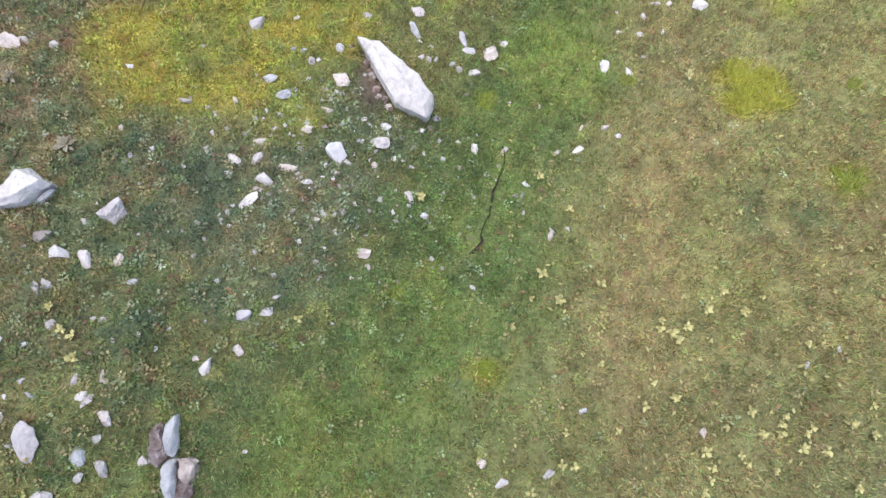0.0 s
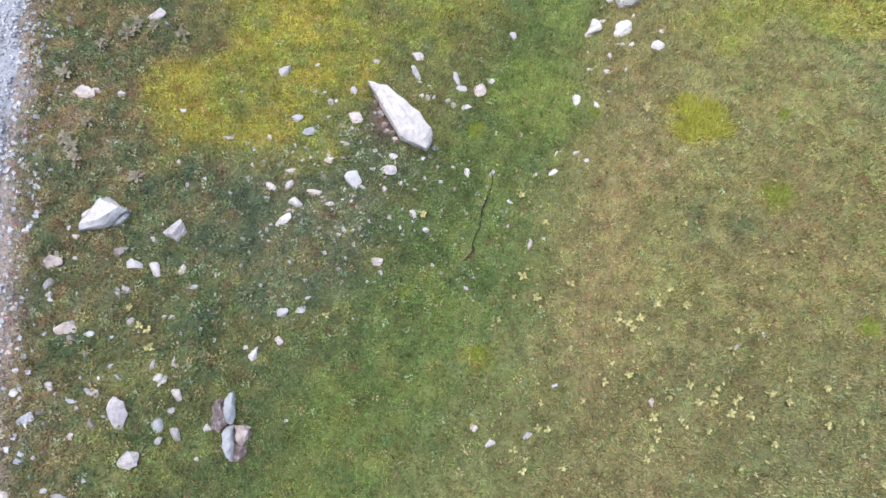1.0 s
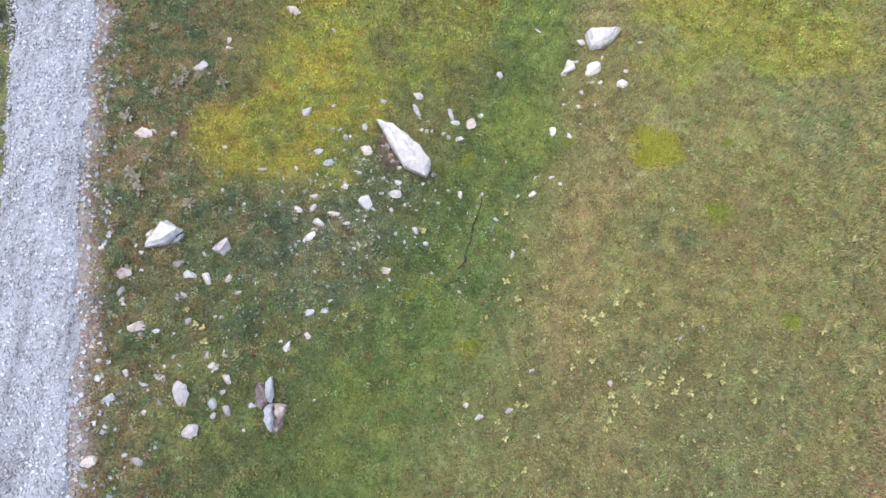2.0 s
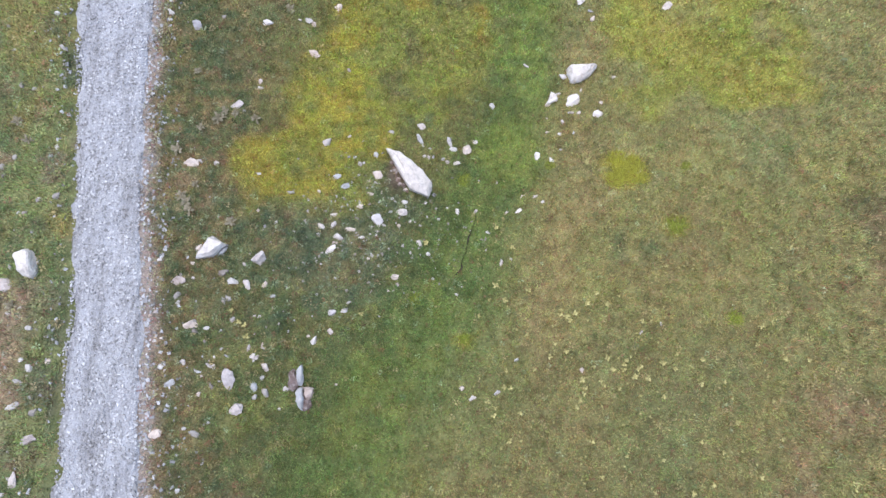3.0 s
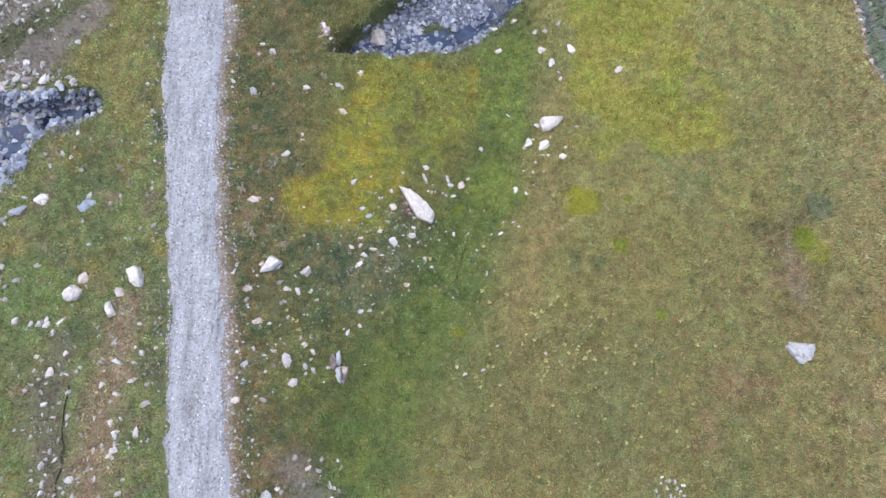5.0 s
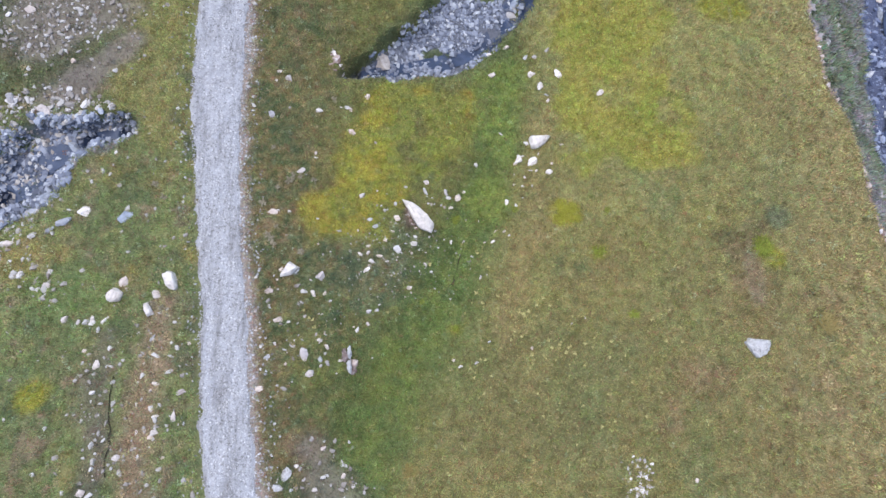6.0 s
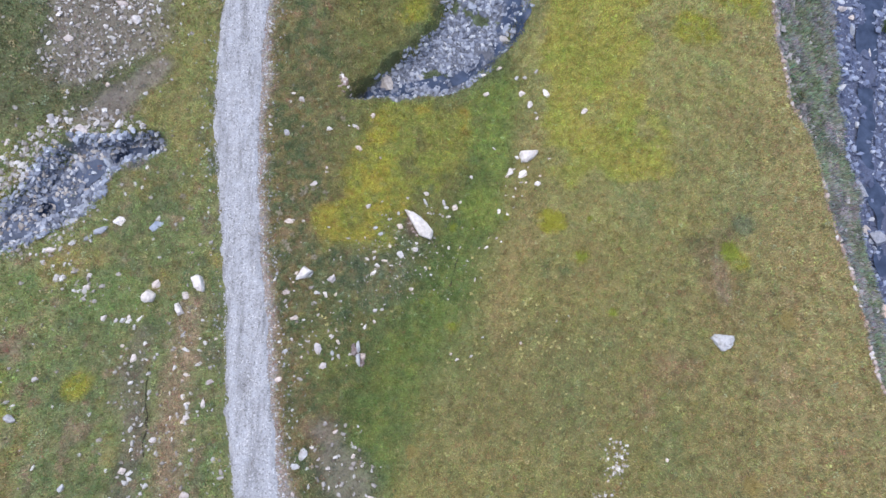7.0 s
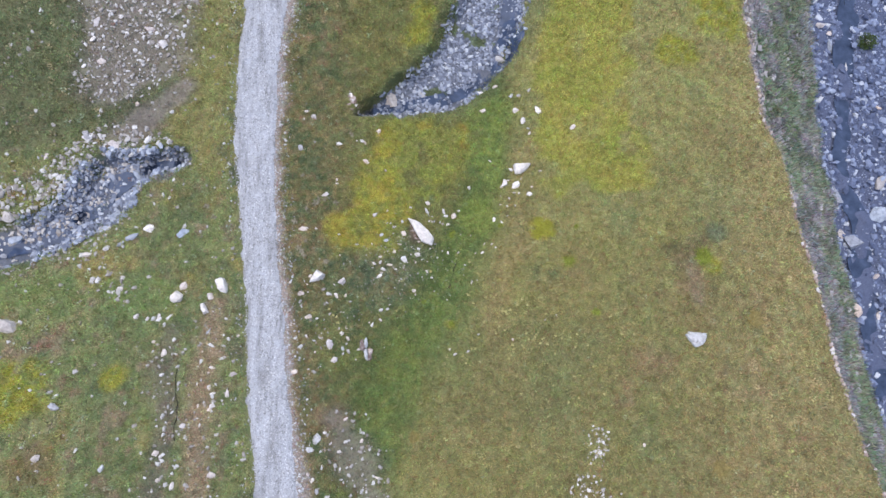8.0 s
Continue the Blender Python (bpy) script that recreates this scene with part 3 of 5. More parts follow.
# ---- where single rocks lie ----
ROCKS_VERGE = [(-3.99, -0.08, 0.26, 0.20, 0), (-3.83, -0.03, 0.13, 0.08, 0), (-3.31, 1.15, 0.30, 0.18, -5), (-2.93, 1.59, 0.12, 0.09, 0), (-4.65, -0.77, 0.08, 0.07, 0), (-5.04, 0.12, 0.11, 0.08, 0),
    (-3.95, -2.22, 0.23, 0.17, 10), (-3.70, -2.17, 0.06, 0.05, 0), (-2.79, -2.28, 0.17, 0.16, 0), (-2.50, -2.30, 0.16, 0.07, 60), (-3.65, -2.96, 0.21, 0.18, 0),
    (-3.38, -3.00, 0.11, 0.06, 0), (-2.97, -2.87, 0.11, 0.08, 60)]
ROCKS_BANK = [(-1.65, -3.23, 0.22, 0.10, 70), (-1.39, -3.07, 0.14, 0.10, 20), (-3.67, -3.53, 0.11, 0.09, 0), (-3.26, -3.59, 0.12, 0.08, -20), (-3.20, -3.46, 0.06, 0.05, 0), (-3.43, -3.68, 0.11, 0.07, 0),
    (-3.36, -3.75, 0.05, 0.05, 0), (-2.94, -3.80, 0.31, 0.21, 80), (-2.55, -3.92, 0.17, 0.11, -80), (-2.80, -4.27, 0.20, 0.17, 0), (-2.37, -4.03, 0.15, 0.13, 0), (-2.39, -3.63, 0.14, 0.12, 0),
    (-2.05, -3.98, 0.11, 0.09, 0), (-3.85, -3.85, 0.20, 0.13, -15), (-3.39, -4.03, 0.07, 0.07, 0), (-3.21, -4.46, 0.06, 0.06, 0)]
ROCKS_BANK_SMALL = [(-2.14, -4.29, 0.05, 0.05, 0), (-1.27, -3.93, 0.05, 0.05, 0), (-2.47, -3.29, 0.11, 0.06, 90), (-2.67, -3.32, 0.12, 0.05, 80), (-2.60, -3.45, 0.09, 0.08, 0), (-2.63, -2.81, 0.06, 0.04, 0),
    (-4.00, -4.61, 0.19, 0.14, 0), (-3.65, -1.65, 0.15, 0.10, 60), (-3.74, -1.91, 0.09, 0.06, 0), (-4.07, -3.15, 0.08, 0.06, 30), (-4.18, -3.20, 0.07, 0.05, 0),
    (-4.24, -2.73, 0.08, 0.06, 0), (-4.27, -2.85, 0.06, 0.05, 0), (-4.28, -1.86, 0.09, 0.06, 0)]
ROCKS_SCREE = [(-1.39, -0.25, 0.16, 0.11, 25), (-1.24, -0.45, 0.18, 0.11, 10), (-1.69, -0.58, 0.08, 0.07, 60), (-2.21, -0.59, 0.14, 0.09, 10), (-0.78, -0.56, 0.15, 0.10, 0), (-0.64, -0.20, 0.19, 0.15, -60),
    (-0.95, -0.84, 0.12, 0.09, 0), (-0.68, 0.23, 0.11, 0.09, 80), (-0.91, 0.54, 0.10, 0.07, 0), (-0.40, 0.76, 0.12, 0.09, 0), (-1.43, -1.00, 0.16, 0.13, 20), (-1.62, -1.23, 0.14, 0.09, -25),
    (-1.40, -1.20, 0.13, 0.09, 60), (-1.13, -1.26, 0.22, 0.14, 0), (-1.31, -1.43, 0.16, 0.14, 30), (-1.44, -1.67, 0.24, 0.10, 32)]
ROCKS_SCREE_LOW = [(-0.91, -1.43, 0.14, 0.07, -20), (-0.64, -1.11, 0.25, 0.18, -60), (-0.20, -0.93, 0.22, 0.15, -10), (-0.14, -0.73, 0.12, 0.09, 0), (-0.40, -0.94, 0.08, 0.06, 0), (-0.25, -1.20, 0.08, 0.07, 40),
    (-0.04, -1.11, 0.08, 0.06, 80), (0.13, -1.18, 0.08, 0.05, 0), (-0.61, -0.74, 0.08, 0.06, 0), (-0.64, -1.32, 0.07, 0.06, 0), (-0.56, -0.56, 0.06, 0.05, 90), (0.12, -1.53, 0.13, 0.10, -60),
    (-0.04, -1.70, 0.07, 0.05, 90), (0.29, -1.72, 0.09, 0.08, 0), (-0.72, -1.77, 0.10, 0.07, 80), (-0.78, -1.83, 0.06, 0.06, 0)]
ROCKS_BESIDE_BOULDER = [(0.17, 0.63, 0.24, 0.14, -50), (0.20, 0.93, 0.17, 0.13, -50), (0.36, 0.47, 0.07, 0.07, 0), (0.24, 0.27, 0.09, 0.07, 90), (0.33, 0.24, 0.09, 0.07, 60), (0.77, 0.63, 0.23, 0.15, -60),
    (0.83, 0.48, 0.17, 0.10, -10), (1.11, 0.48, 0.24, 0.18, 40), (1.31, 0.69, 0.11, 0.10, 0), (0.71, 0.19, 0.09, 0.08, 0), (0.89, 0.17, 0.17, 0.08, 15), (0.49, -1.03, 0.08, 0.06, 0),
    (0.87, -0.86, 0.13, 0.08, 80), (1.23, -0.84, 0.11, 0.08, 10), (-0.13, -0.48, 0.10, 0.07, 0), (-0.04, -0.38, 0.08, 0.06, 30)]
ROCKS_EAST_BANK = [(1.82, -0.88, 0.07, 0.06, 0), (2.03, -0.86, 0.17, 0.10, 5), (2.13, -0.55, 0.08, 0.06, 80), (2.38, -0.57, 0.09, 0.07, 20), (2.50, -0.69, 0.07, 0.06, 0), (2.53, 0.33, 0.20, 0.17, 40),
    (2.79, 0.21, 0.17, 0.08, -50), (3.13, 1.12, 0.12, 0.08, 80), (3.05, 0.84, 0.11, 0.07, 0), (1.63, -1.90, 0.14, 0.07, 80), (3.89, -3.13, 0.09, 0.06, 50), (2.82, -3.74, 0.10, 0.08, -60),
    (4.29, -2.99, 0.07, 0.04, 90), (0.80, -4.02, 0.09, 0.08, 0), (1.38, -4.09, 0.11, 0.09, 20), (0.97, -4.18, 0.11, 0.09, 20)]
ROCKS_HOLLOW = [(1.73, -3.57, 0.09, 0.07, 90), (-0.33, -2.15, 0.18, 0.10, 0), (-0.27, -2.28, 0.08, 0.05, -60), (-0.42, -2.39, 0.05, 0.04, 0), (-0.15, -2.43, 0.03, 0.03, 0), (-0.73, -2.40, 0.06, 0.04, 60),
    (-1.13, -2.39, 0.08, 0.05, 0), (-1.09, -2.59, 0.08, 0.06, 40), (-1.16, -2.73, 0.12, 0.08, 20), (-1.36, -2.77, 0.14, 0.12, 20), (-2.35, -2.48, 0.09, 0.06, -10),
    (-2.34, -2.68, 0.04, 0.04, 0), (-2.21, -2.94, 0.05, 0.04, 90), (-1.69, -2.82, 0.03, 0.03, 0), (-1.33, -2.17, 0.06, 0.04, -70)]
ROCKS_EAST_SCREE = [(3.30, 2.28, 0.18, 0.12, 0), (3.42, 1.63, 0.31, 0.25, 35), (3.15, 1.86, 0.17, 0.07, -15), (3.84, 1.29, 0.22, 0.17, 25), (3.96, 1.55, 0.09, 0.08, 60), (2.91, 1.62, 0.12, 0.10, 40),
    (2.81, 0.90, 0.07, 0.06, 0), (3.31, 0.84, 0.08, 0.05, 80), (3.48, 1.33, 0.08, 0.08, 0), (3.33, 1.35, 0.15, 0.05, -5),
    (3.61, 1.89, 0.08, 0.06, 70), (4.31, 2.17, 0.16, 0.06, 0), (2.59, 2.70, 0.14, 0.10, -20), (1.73, 1.60, 0.14, 0.11, -60)]
ROCKS_WEST = [(-6.78, -2.27, 0.29, 0.22, -40), (-7.74, -1.95, 0.32, 0.22, 40), (-9.00, -1.61, 0.16, 0.13, 0), (-8.42, -2.99, 0.22, 0.12, 20), (-8.11, -2.91, 0.26, 0.13, 50), (-8.84, -2.97, 0.16, 0.12, 40),
    (-8.11, -4.03, 0.28, 0.17, 75), (-7.62, -4.43, 0.12, 0.11, 0), (-8.06, -4.67, 0.16, 0.11, 20), (-8.50, -3.68, 0.14, 0.09, 0), (-6.74, -3.38, 0.23, 0.09, 55), (-6.89, -3.99, 0.11, 0.06, 70),
    (-6.98, -4.43, 0.08, 0.06, 0), (-6.60, -4.59, 0.09, 0.07, 0), (-6.48, -4.46, 0.19, 0.10, -10), (-6.81, -4.82, 0.10, 0.07, 60)]
ROCKS_WEST_GULLY = [(-6.93, -4.95, 0.12, 0.07, 80), (-6.55, -5.03, 0.16, 0.11, -70), (-6.41, -5.20, 0.19, 0.09, 20), (-5.96, -5.22, 0.29, 0.13, 88), (-6.38, -5.57, 0.19, 0.14, 15), (-6.47, -5.67, 0.13, 0.10, 0),
    (-6.84, -5.57, 0.13, 0.07, 75), (-6.63, -5.57, 0.11, 0.05, 80), (-7.23, -6.13, 0.18, 0.15, 0), (-6.83, -5.92, 0.08, 0.05, 0), (-6.73, -6.11, 0.15, 0.06, 85), (-6.13, -6.13, 0.10, 0.09, 30),
    (-6.65, -2.75, 0.12, 0.07, 0), (-6.26, -1.91, 0.11, 0.08, 0), (-5.77, -3.50, 0.10, 0.08, 60), (-5.83, -4.65, 0.25, 0.13, 20)]
ROCKS_UPPER_SLOPE = [(-4.08, 4.26, 0.17, 0.11, 20), (-3.79, 4.06, 0.25, 0.18, -40), (-4.20, 2.86, 0.22, 0.16, -70), (-2.89, 3.07, 0.24, 0.14, -10), (-2.01, 3.17, 0.18, 0.11, -25), (-1.96, 2.43, 0.24, 0.15, -40),
    (-1.27, 2.14, 0.11, 0.08, 0), (-2.94, 1.71, 0.11, 0.08, 70), (-4.15, 3.97, 0.10, 0.08, 0), (-1.51, 3.62, 0.23, 0.09, 60), (-4.90, 3.71, 0.14, 0.08, 20),
    (-2.29, 3.22, 0.09, 0.07, 0), (-2.53, 4.99, 0.20, 0.18, 60), (-2.31, 4.52, 0.15, 0.09, 70)]
ROCKS_NORTH_EAST = [(3.63, 4.69, 0.28, 0.21, 0), (4.41, 4.60, 0.32, 0.19, -70), (3.84, 4.21, 0.28, 0.17, 70), (5.56, 3.81, 0.23, 0.17, 20), (4.02, 3.89, 0.13, 0.11, 0), (4.05, 3.68, 0.13, 0.11, 60),
    (3.50, 5.33, 0.20, 0.13, 60), (2.90, 5.77, 0.24, 0.13, 30), (2.34, 5.52, 0.20, 0.13, 20), (4.11, 5.46, 0.19, 0.13, 60), (3.76, 5.28, 0.17, 0.13, 0), (2.37, 4.75, 0.30, 0.20, -20),
    (-1.54, 3.67, 0.18, 0.10, 50), (-2.13, 3.23, 0.20, 0.10, -20), (-3.54, -0.05, 0.11, 0.09, 0), (6.77, -7.00, 0.14, 0.10, 90)]
ROCKS_FAR_WEST = [(-12.96, 2.61, 0.27, 0.20, 30), (-13.38, -3.12, 0.66, 0.44, -20), (-9.21, -2.88, 0.25, 0.16, 50), (-8.62, -2.97, 0.18, 0.14, 0), (-8.42, -2.92, 0.22, 0.14, 60), (-10.87, -4.58, 0.18, 0.14, 20),
    (-11.32, -5.62, 0.33, 0.24, -20), (-11.56, -5.18, 0.24, 0.10, 15), (-7.96, -6.88, 0.20, 0.17, -10), (-7.79, -7.60, 0.16, 0.13, 0), (-9.49, -7.29, 0.22, 0.17, 60),
    (-6.27, -7.48, 0.31, 0.22, 50), (-7.37, -7.76, 0.26, 0.13, 75), (-11.55, -7.02, 0.33, 0.20, 10), (-9.18, 0.03, 0.38, 0.27, 0)]
ROCKS_FAR_SCREE = [(-9.64, 7.26, 0.40, 0.22, -15), (-9.11, 6.66, 0.30, 0.26, -60), (-11.46, 7.47, 0.36, 0.20, 70), (-11.52, 6.81, 0.20, 0.18, 0), (-11.16, 5.96, 0.28, 0.24, 0), (-10.62, 3.00, 0.41, 0.23, -25),
    (-11.53, 3.29, 0.35, 0.29, 0), (-9.83, 4.43, 0.18, 0.16, 0), (-11.73, 5.79, 0.18, 0.14, 0), (-10.39, 7.06, 0.16, 0.14, 0), (-10.65, 7.72, 0.18, 0.16, 0), (-10.01, 7.98, 0.20, 0.12, 0),
    (-10.05, 6.41, 0.16, 0.14, 0), (-9.96, -2.00, 0.28, 0.20, 60), (-11.30, -0.83, 0.29, 0.19, 0), (-9.91, -1.64, 0.17, 0.15, 0)]
ROCKS_SOUTH = [(-3.27, -6.60, 0.36, 0.22, 60), (-3.47, -6.86, 0.22, 0.17, 0), (-3.13, -7.41, 0.14, 0.10, 80), (-3.36, -7.75, 0.15, 0.10, 60), (-2.42, -6.06, 0.16, 0.12, 30), (-2.61, -7.00, 0.14, 0.10, 0),
    (-3.03, -6.40, 0.12, 0.10, 0), (-2.86, -6.73, 0.12, 0.10, 0), (-1.95, -6.73, 0.14, 0.10, 60), (-1.69, -6.99, 0.12, 0.09, 80), (-1.46, -7.80, 0.19, 0.10, 0), (-3.50, -7.58, 0.13, 0.10, 80),
    (-3.24, -8.08, 0.17, 0.12, 70), (-1.93, -8.21, 0.15, 0.10, 60), (-2.92, -8.27, 0.15, 0.12, 50)]
BOULDERS_WEST_BROOK = [(-10.73, 0.58, 0.46, 0.28, 5), (-10.78, 0.08, 0.69, 0.28, 20), (-9.76, -0.24, 0.44, 0.34, 40), (-10.21, -0.43, 0.32, 0.21, 30), (-9.88, 2.08, 0.46, 0.34, -50), (-14.06, 0.53, 0.44, 0.37, -30),
    (-14.00, -0.30, 0.49, 0.35, 20), (-7.96, -0.17, 0.40, 0.30, 20), (-9.12, 0.07, 0.40, 0.17, 10), (-11.57, 3.35, 0.37, 0.31, 0), (-13.61, -0.54, 0.27, 0.20, 0), (-12.58, 1.19, 0.19, 0.18, 0),
    (-12.41, 1.58, 0.23, 0.18, 20), (-13.93, -1.23, 0.25, 0.17, 0), (-14.29, -0.84, 0.23, 0.19, 0), (-10.63, -0.61, 0.23, 0.17, 0)]
BOULDERS_EAST_BROOK = [(-1.16, 5.19, 0.65, 0.46, -70), (-0.29, 5.05, 0.33, 0.20, 20), (-0.46, 6.13, 0.30, 0.22, 30), (0.48, 4.99, 0.31, 0.18, 10), (0.59, 5.47, 0.31, 0.20, 60), (0.08, 5.48, 0.35, 0.20, -60),
    (0.91, 8.25, 0.38, 0.13, 10), (2.03, 8.32, 0.34, 0.27, 0), (2.57, 8.25, 0.29, 0.18, 20), (3.31, 7.43, 0.45, 0.27, 30), (3.15, 7.02, 0.36, 0.31, 0), (3.51, 7.26, 0.31, 0.22, 60),
    (-0.08, 4.88, 0.22, 0.15, 0), (1.16, 5.67, 0.20, 0.16, 0), (4.09, 8.00, 0.20, 0.18, 0), (-0.68, 5.89, 0.26, 0.20, 0)]
BOULDERS_GORGE = [(22.96, 3.10, 0.90, 0.62, 20), (22.73, 1.52, 1.06, 0.73, 0), (20.44, 2.51, 1.06, 0.42, -65), (20.69, 11.51, 0.52, 0.44, 0), (21.26, 10.35, 0.75, 0.38, -80), (21.87, 9.29, 0.81, 0.23, 85),
    (20.59, -3.03, 0.97, 0.54, -60), (21.13, 0.12, 0.94, 0.66, 10), (21.11, 10.96, 0.32, 0.29, 0), (20.46, 9.42, 0.29, 0.26, 0), (23.36, 7.05, 0.40, 0.34, 0), (22.55, 7.34, 0.40, 0.34, 0),
    (20.00, 8.33, 0.40, 0.29, 20), (20.62, 0.54, 0.61, 0.36, -60), (22.10, -1.55, 0.39, 0.28, 0), (22.25, -3.46, 0.49, 0.27, 70)]
ROCKS_MOSS = [(-1.61, 0.46, 0.22, 0.15, 50), (-1.20, 0.62, 0.07, 0.06, 0), (-0.98, 0.02, 0.10, 0.08, 70), (-1.20, 0.17, 0.07, 0.05, 0), (-1.08, 0.16, 0.07, 0.07, 0), (-0.81, -0.31, 0.07, 0.05, 10),
    (-1.36, -1.55, 0.12, 0.06, -15), (-2.73, -0.96, 0.07, 0.06, 60), (-2.59, -1.25, 0.06, 0.05, 80), (-3.57, -0.70, 0.08, 0.05, 0), (-2.87, -1.93, 0.09, 0.06, 0), (0.43, 0.26, 0.08, 0.06, 70), (0.62, 0.24, 0.07, 0.06, 0), (0.41, -0.55, 0.10, 0.08, 0)]
ROCKS_SPECKS = [(-2.55, -2.82, 0.07, 0.05, 20), (-2.59, -3.09, 0.05, 0.05, 0), (-2.42, -3.33, 0.05, 0.05, 0), (-2.06, -3.06, 0.05, 0.04, 60), (-1.98, -2.89, 0.05, 0.04, 0), (-1.74, -3.15, 0.06, 0.05, 0), (-0.34, -2.39, 0.04, 0.03, 0),
    (-2.53, -4.09, 0.08, 0.08, 0), (-2.44, -3.79, 0.09, 0.07, 20), (-2.55, -3.49, 0.14, 0.06, 40), (-3.19, -3.61, 0.09, 0.06, 80), (-3.0, -3.45, 0.10, 0.05, -20), (2.85, 1.25, 0.05, 0.05, 0), (3.0, 0.46, 0.05, 0.04, 0),
    (1.70, -0.23, 0.06, 0.04, 80), (-2.42, -2.99, 0.05, 0.04, 0)]
ROCK_LISTS = [ROCKS_VERGE, ROCKS_BANK, ROCKS_BANK_SMALL, ROCKS_SCREE, ROCKS_SCREE_LOW, ROCKS_BESIDE_BOULDER, ROCKS_EAST_BANK, ROCKS_HOLLOW, ROCKS_EAST_SCREE,
              ROCKS_WEST, ROCKS_WEST_GULLY, ROCKS_UPPER_SLOPE, ROCKS_NORTH_EAST, ROCKS_FAR_WEST, ROCKS_FAR_SCREE, ROCKS_SOUTH, ROCKS_MOSS, ROCKS_SPECKS]
COVERED = np.zeros((1000, 1300), bool)
for rows in ROCK_LISTS:
    for x, y, long, wide, turn in rows:
        j, i, k = int((x + 17) / 0.025), int((y + 11) / 0.025), int(long / 0.025) + 2
        v, u = np.mgrid[max(i - k, 0):i + k, max(j - k, 0):j + k]
        dx, dy = (u + 0.5) * 0.025 - 17 - x, (v + 0.5) * 0.025 - 11 - y
        ca, sa = math.cos(radians(turn)), math.sin(radians(turn))
        hit = ((dx * ca + dy * sa) / (0.5 * long)) ** 2 + ((dy * ca - dx * sa) / (0.5 * wide)) ** 2 < 0.72
        COVERED[max(i - k, 0):i + k, max(j - k, 0):j + k] |= hit[:COVERED.shape[0] - max(i - k, 0), :COVERED.shape[1] - max(j - k, 0)]

CRACK = [(1.22, -0.78), (1.24, -0.95), (1.20, -1.10), (1.10, -1.28), (1.04, -1.50), (1.00, -1.66), (0.92, -1.80), (0.90, -1.96), (0.80, -2.10)]
v, u = np.mgrid[340:420, 700:740]
d, _ = along((u + 0.5) * 0.025 - 17, (v + 0.5) * 0.025 - 11, [(x, y, 0.028) for x, y in CRACK])
COVERED[340:420, 700:740] |= d < 1

# ---- grass and herbs ----


def clear(x, y, skip):
    """True where nothing lies on the ground and no other stretch of plants stands."""
    ix, iy = ((x + 17) / 0.025).astype(int), ((y + 11) / 0.025).astype(int)
    free = ~COVERED[np.clip(iy, 0, COVERED.shape[0] - 1), np.clip(ix, 0, COVERED.shape[1] - 1)]
    if skip:
        free &= ~((x > skip[0]) & (x < skip[1]) & (y > skip[2]) & (y < skip[3]))
    return free


def meadow(name, x0, x1, y0, y1, per, size, skip, label, seed):
    """Grass in small tufts with single blades between them, thick where plants grow."""
    r = np.random.default_rng(seed)
    n, m = int((x1 - x0) * (y1 - y0) * per), int((x1 - x0) * (y1 - y0) / (1.15 * size) ** 2)
    loose, of = r.random(n) < 0.4, r.integers(m, size=n)
    ox, oy = r.normal(0, 0.42 * size, (2, n))
    x = np.where(loose, r.uniform(x0, x1, n), r.uniform(x0, x1, m)[of] + ox)
    y = np.where(loose, r.uniform(y0, y1, n), r.uniform(y0, y1, m)[of] + oy)
    light, hue = np.where(loose, -0.06, r.normal(0.06, 0.21, m)[of]), np.where(loose[:, None], 0, r.normal(0, 0.07, (m, 3))[of])
    keep = clear(x, y, skip)
    x, y, ox, oy, loose, light, hue = (v[keep] for v in (x, y, ox, oy, loose, light, hue))
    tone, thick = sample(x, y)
    keep = r.random(len(x)) < thick
    x, y, ox, oy, loose, light, hue, tone = (v[keep] for v in (x, y, ox, oy, loose, light, hue, tone))
    n = len(x)
    turn = np.where(loose, r.uniform(0, 2 * np.pi, n), np.arctan2(oy, ox) + r.normal(0, 0.7, n))
    length = size * r.uniform(0.5, 1.5, n)
    lean = np.where(loose, r.uniform(0.5, 1.3, n), np.clip(0.3 + 1.3 * np.hypot(ox, oy) / size + r.normal(0, 0.25, n), 0.1, 1.35))
    wide = size * r.uniform(0.06, 0.13, n)
    ax, ay = np.cos(turn), np.sin(turn)
    base = np.stack([x, y, land(x, y) - 0.01], 1)
    tip = base + np.stack([ax * np.sin(lean) * length, ay * np.sin(lean) * length, np.cos(lean) * length + 0.012], 1)
    side = np.stack([-ay * wide, ax * wide, 0 * x], 1)
    verts = np.stack([base - side, base + side, tip], 1).reshape(-1, 3)
    spot = noise2(x, y, 1.9 * size, 64)
    val = np.clip(r.normal(1.14, 0.32, n) + light + 0.16 * spot, 0.35, 2.2)
    col = tone * val[:, None] * (1 + hue + r.normal(0, 0.07, (n, 3)))
    pick = r.random(n)
    col[pick < 0.22] *= np.array((0.72, 0.98, 0.9))
    col[pick > 0.86] *= np.array((1.12, 0.80, 0.95))
    straw = r.random(n) < 0.12
    col[straw] = col[straw] * 0.5 + np.array((0.22, 0.19, 0.105))
    dark = r.random(n) < 0.2
    col[dark] *= 0.5
    col = np.clip(col, 0.008, 0.7)
    ob = arrays(name, verts, np.arange(3 * n).reshape(-1, 3), BLADE, np.repeat(col, 3, 0))
    return tagged(ob, label, "grass", kind="stuff")


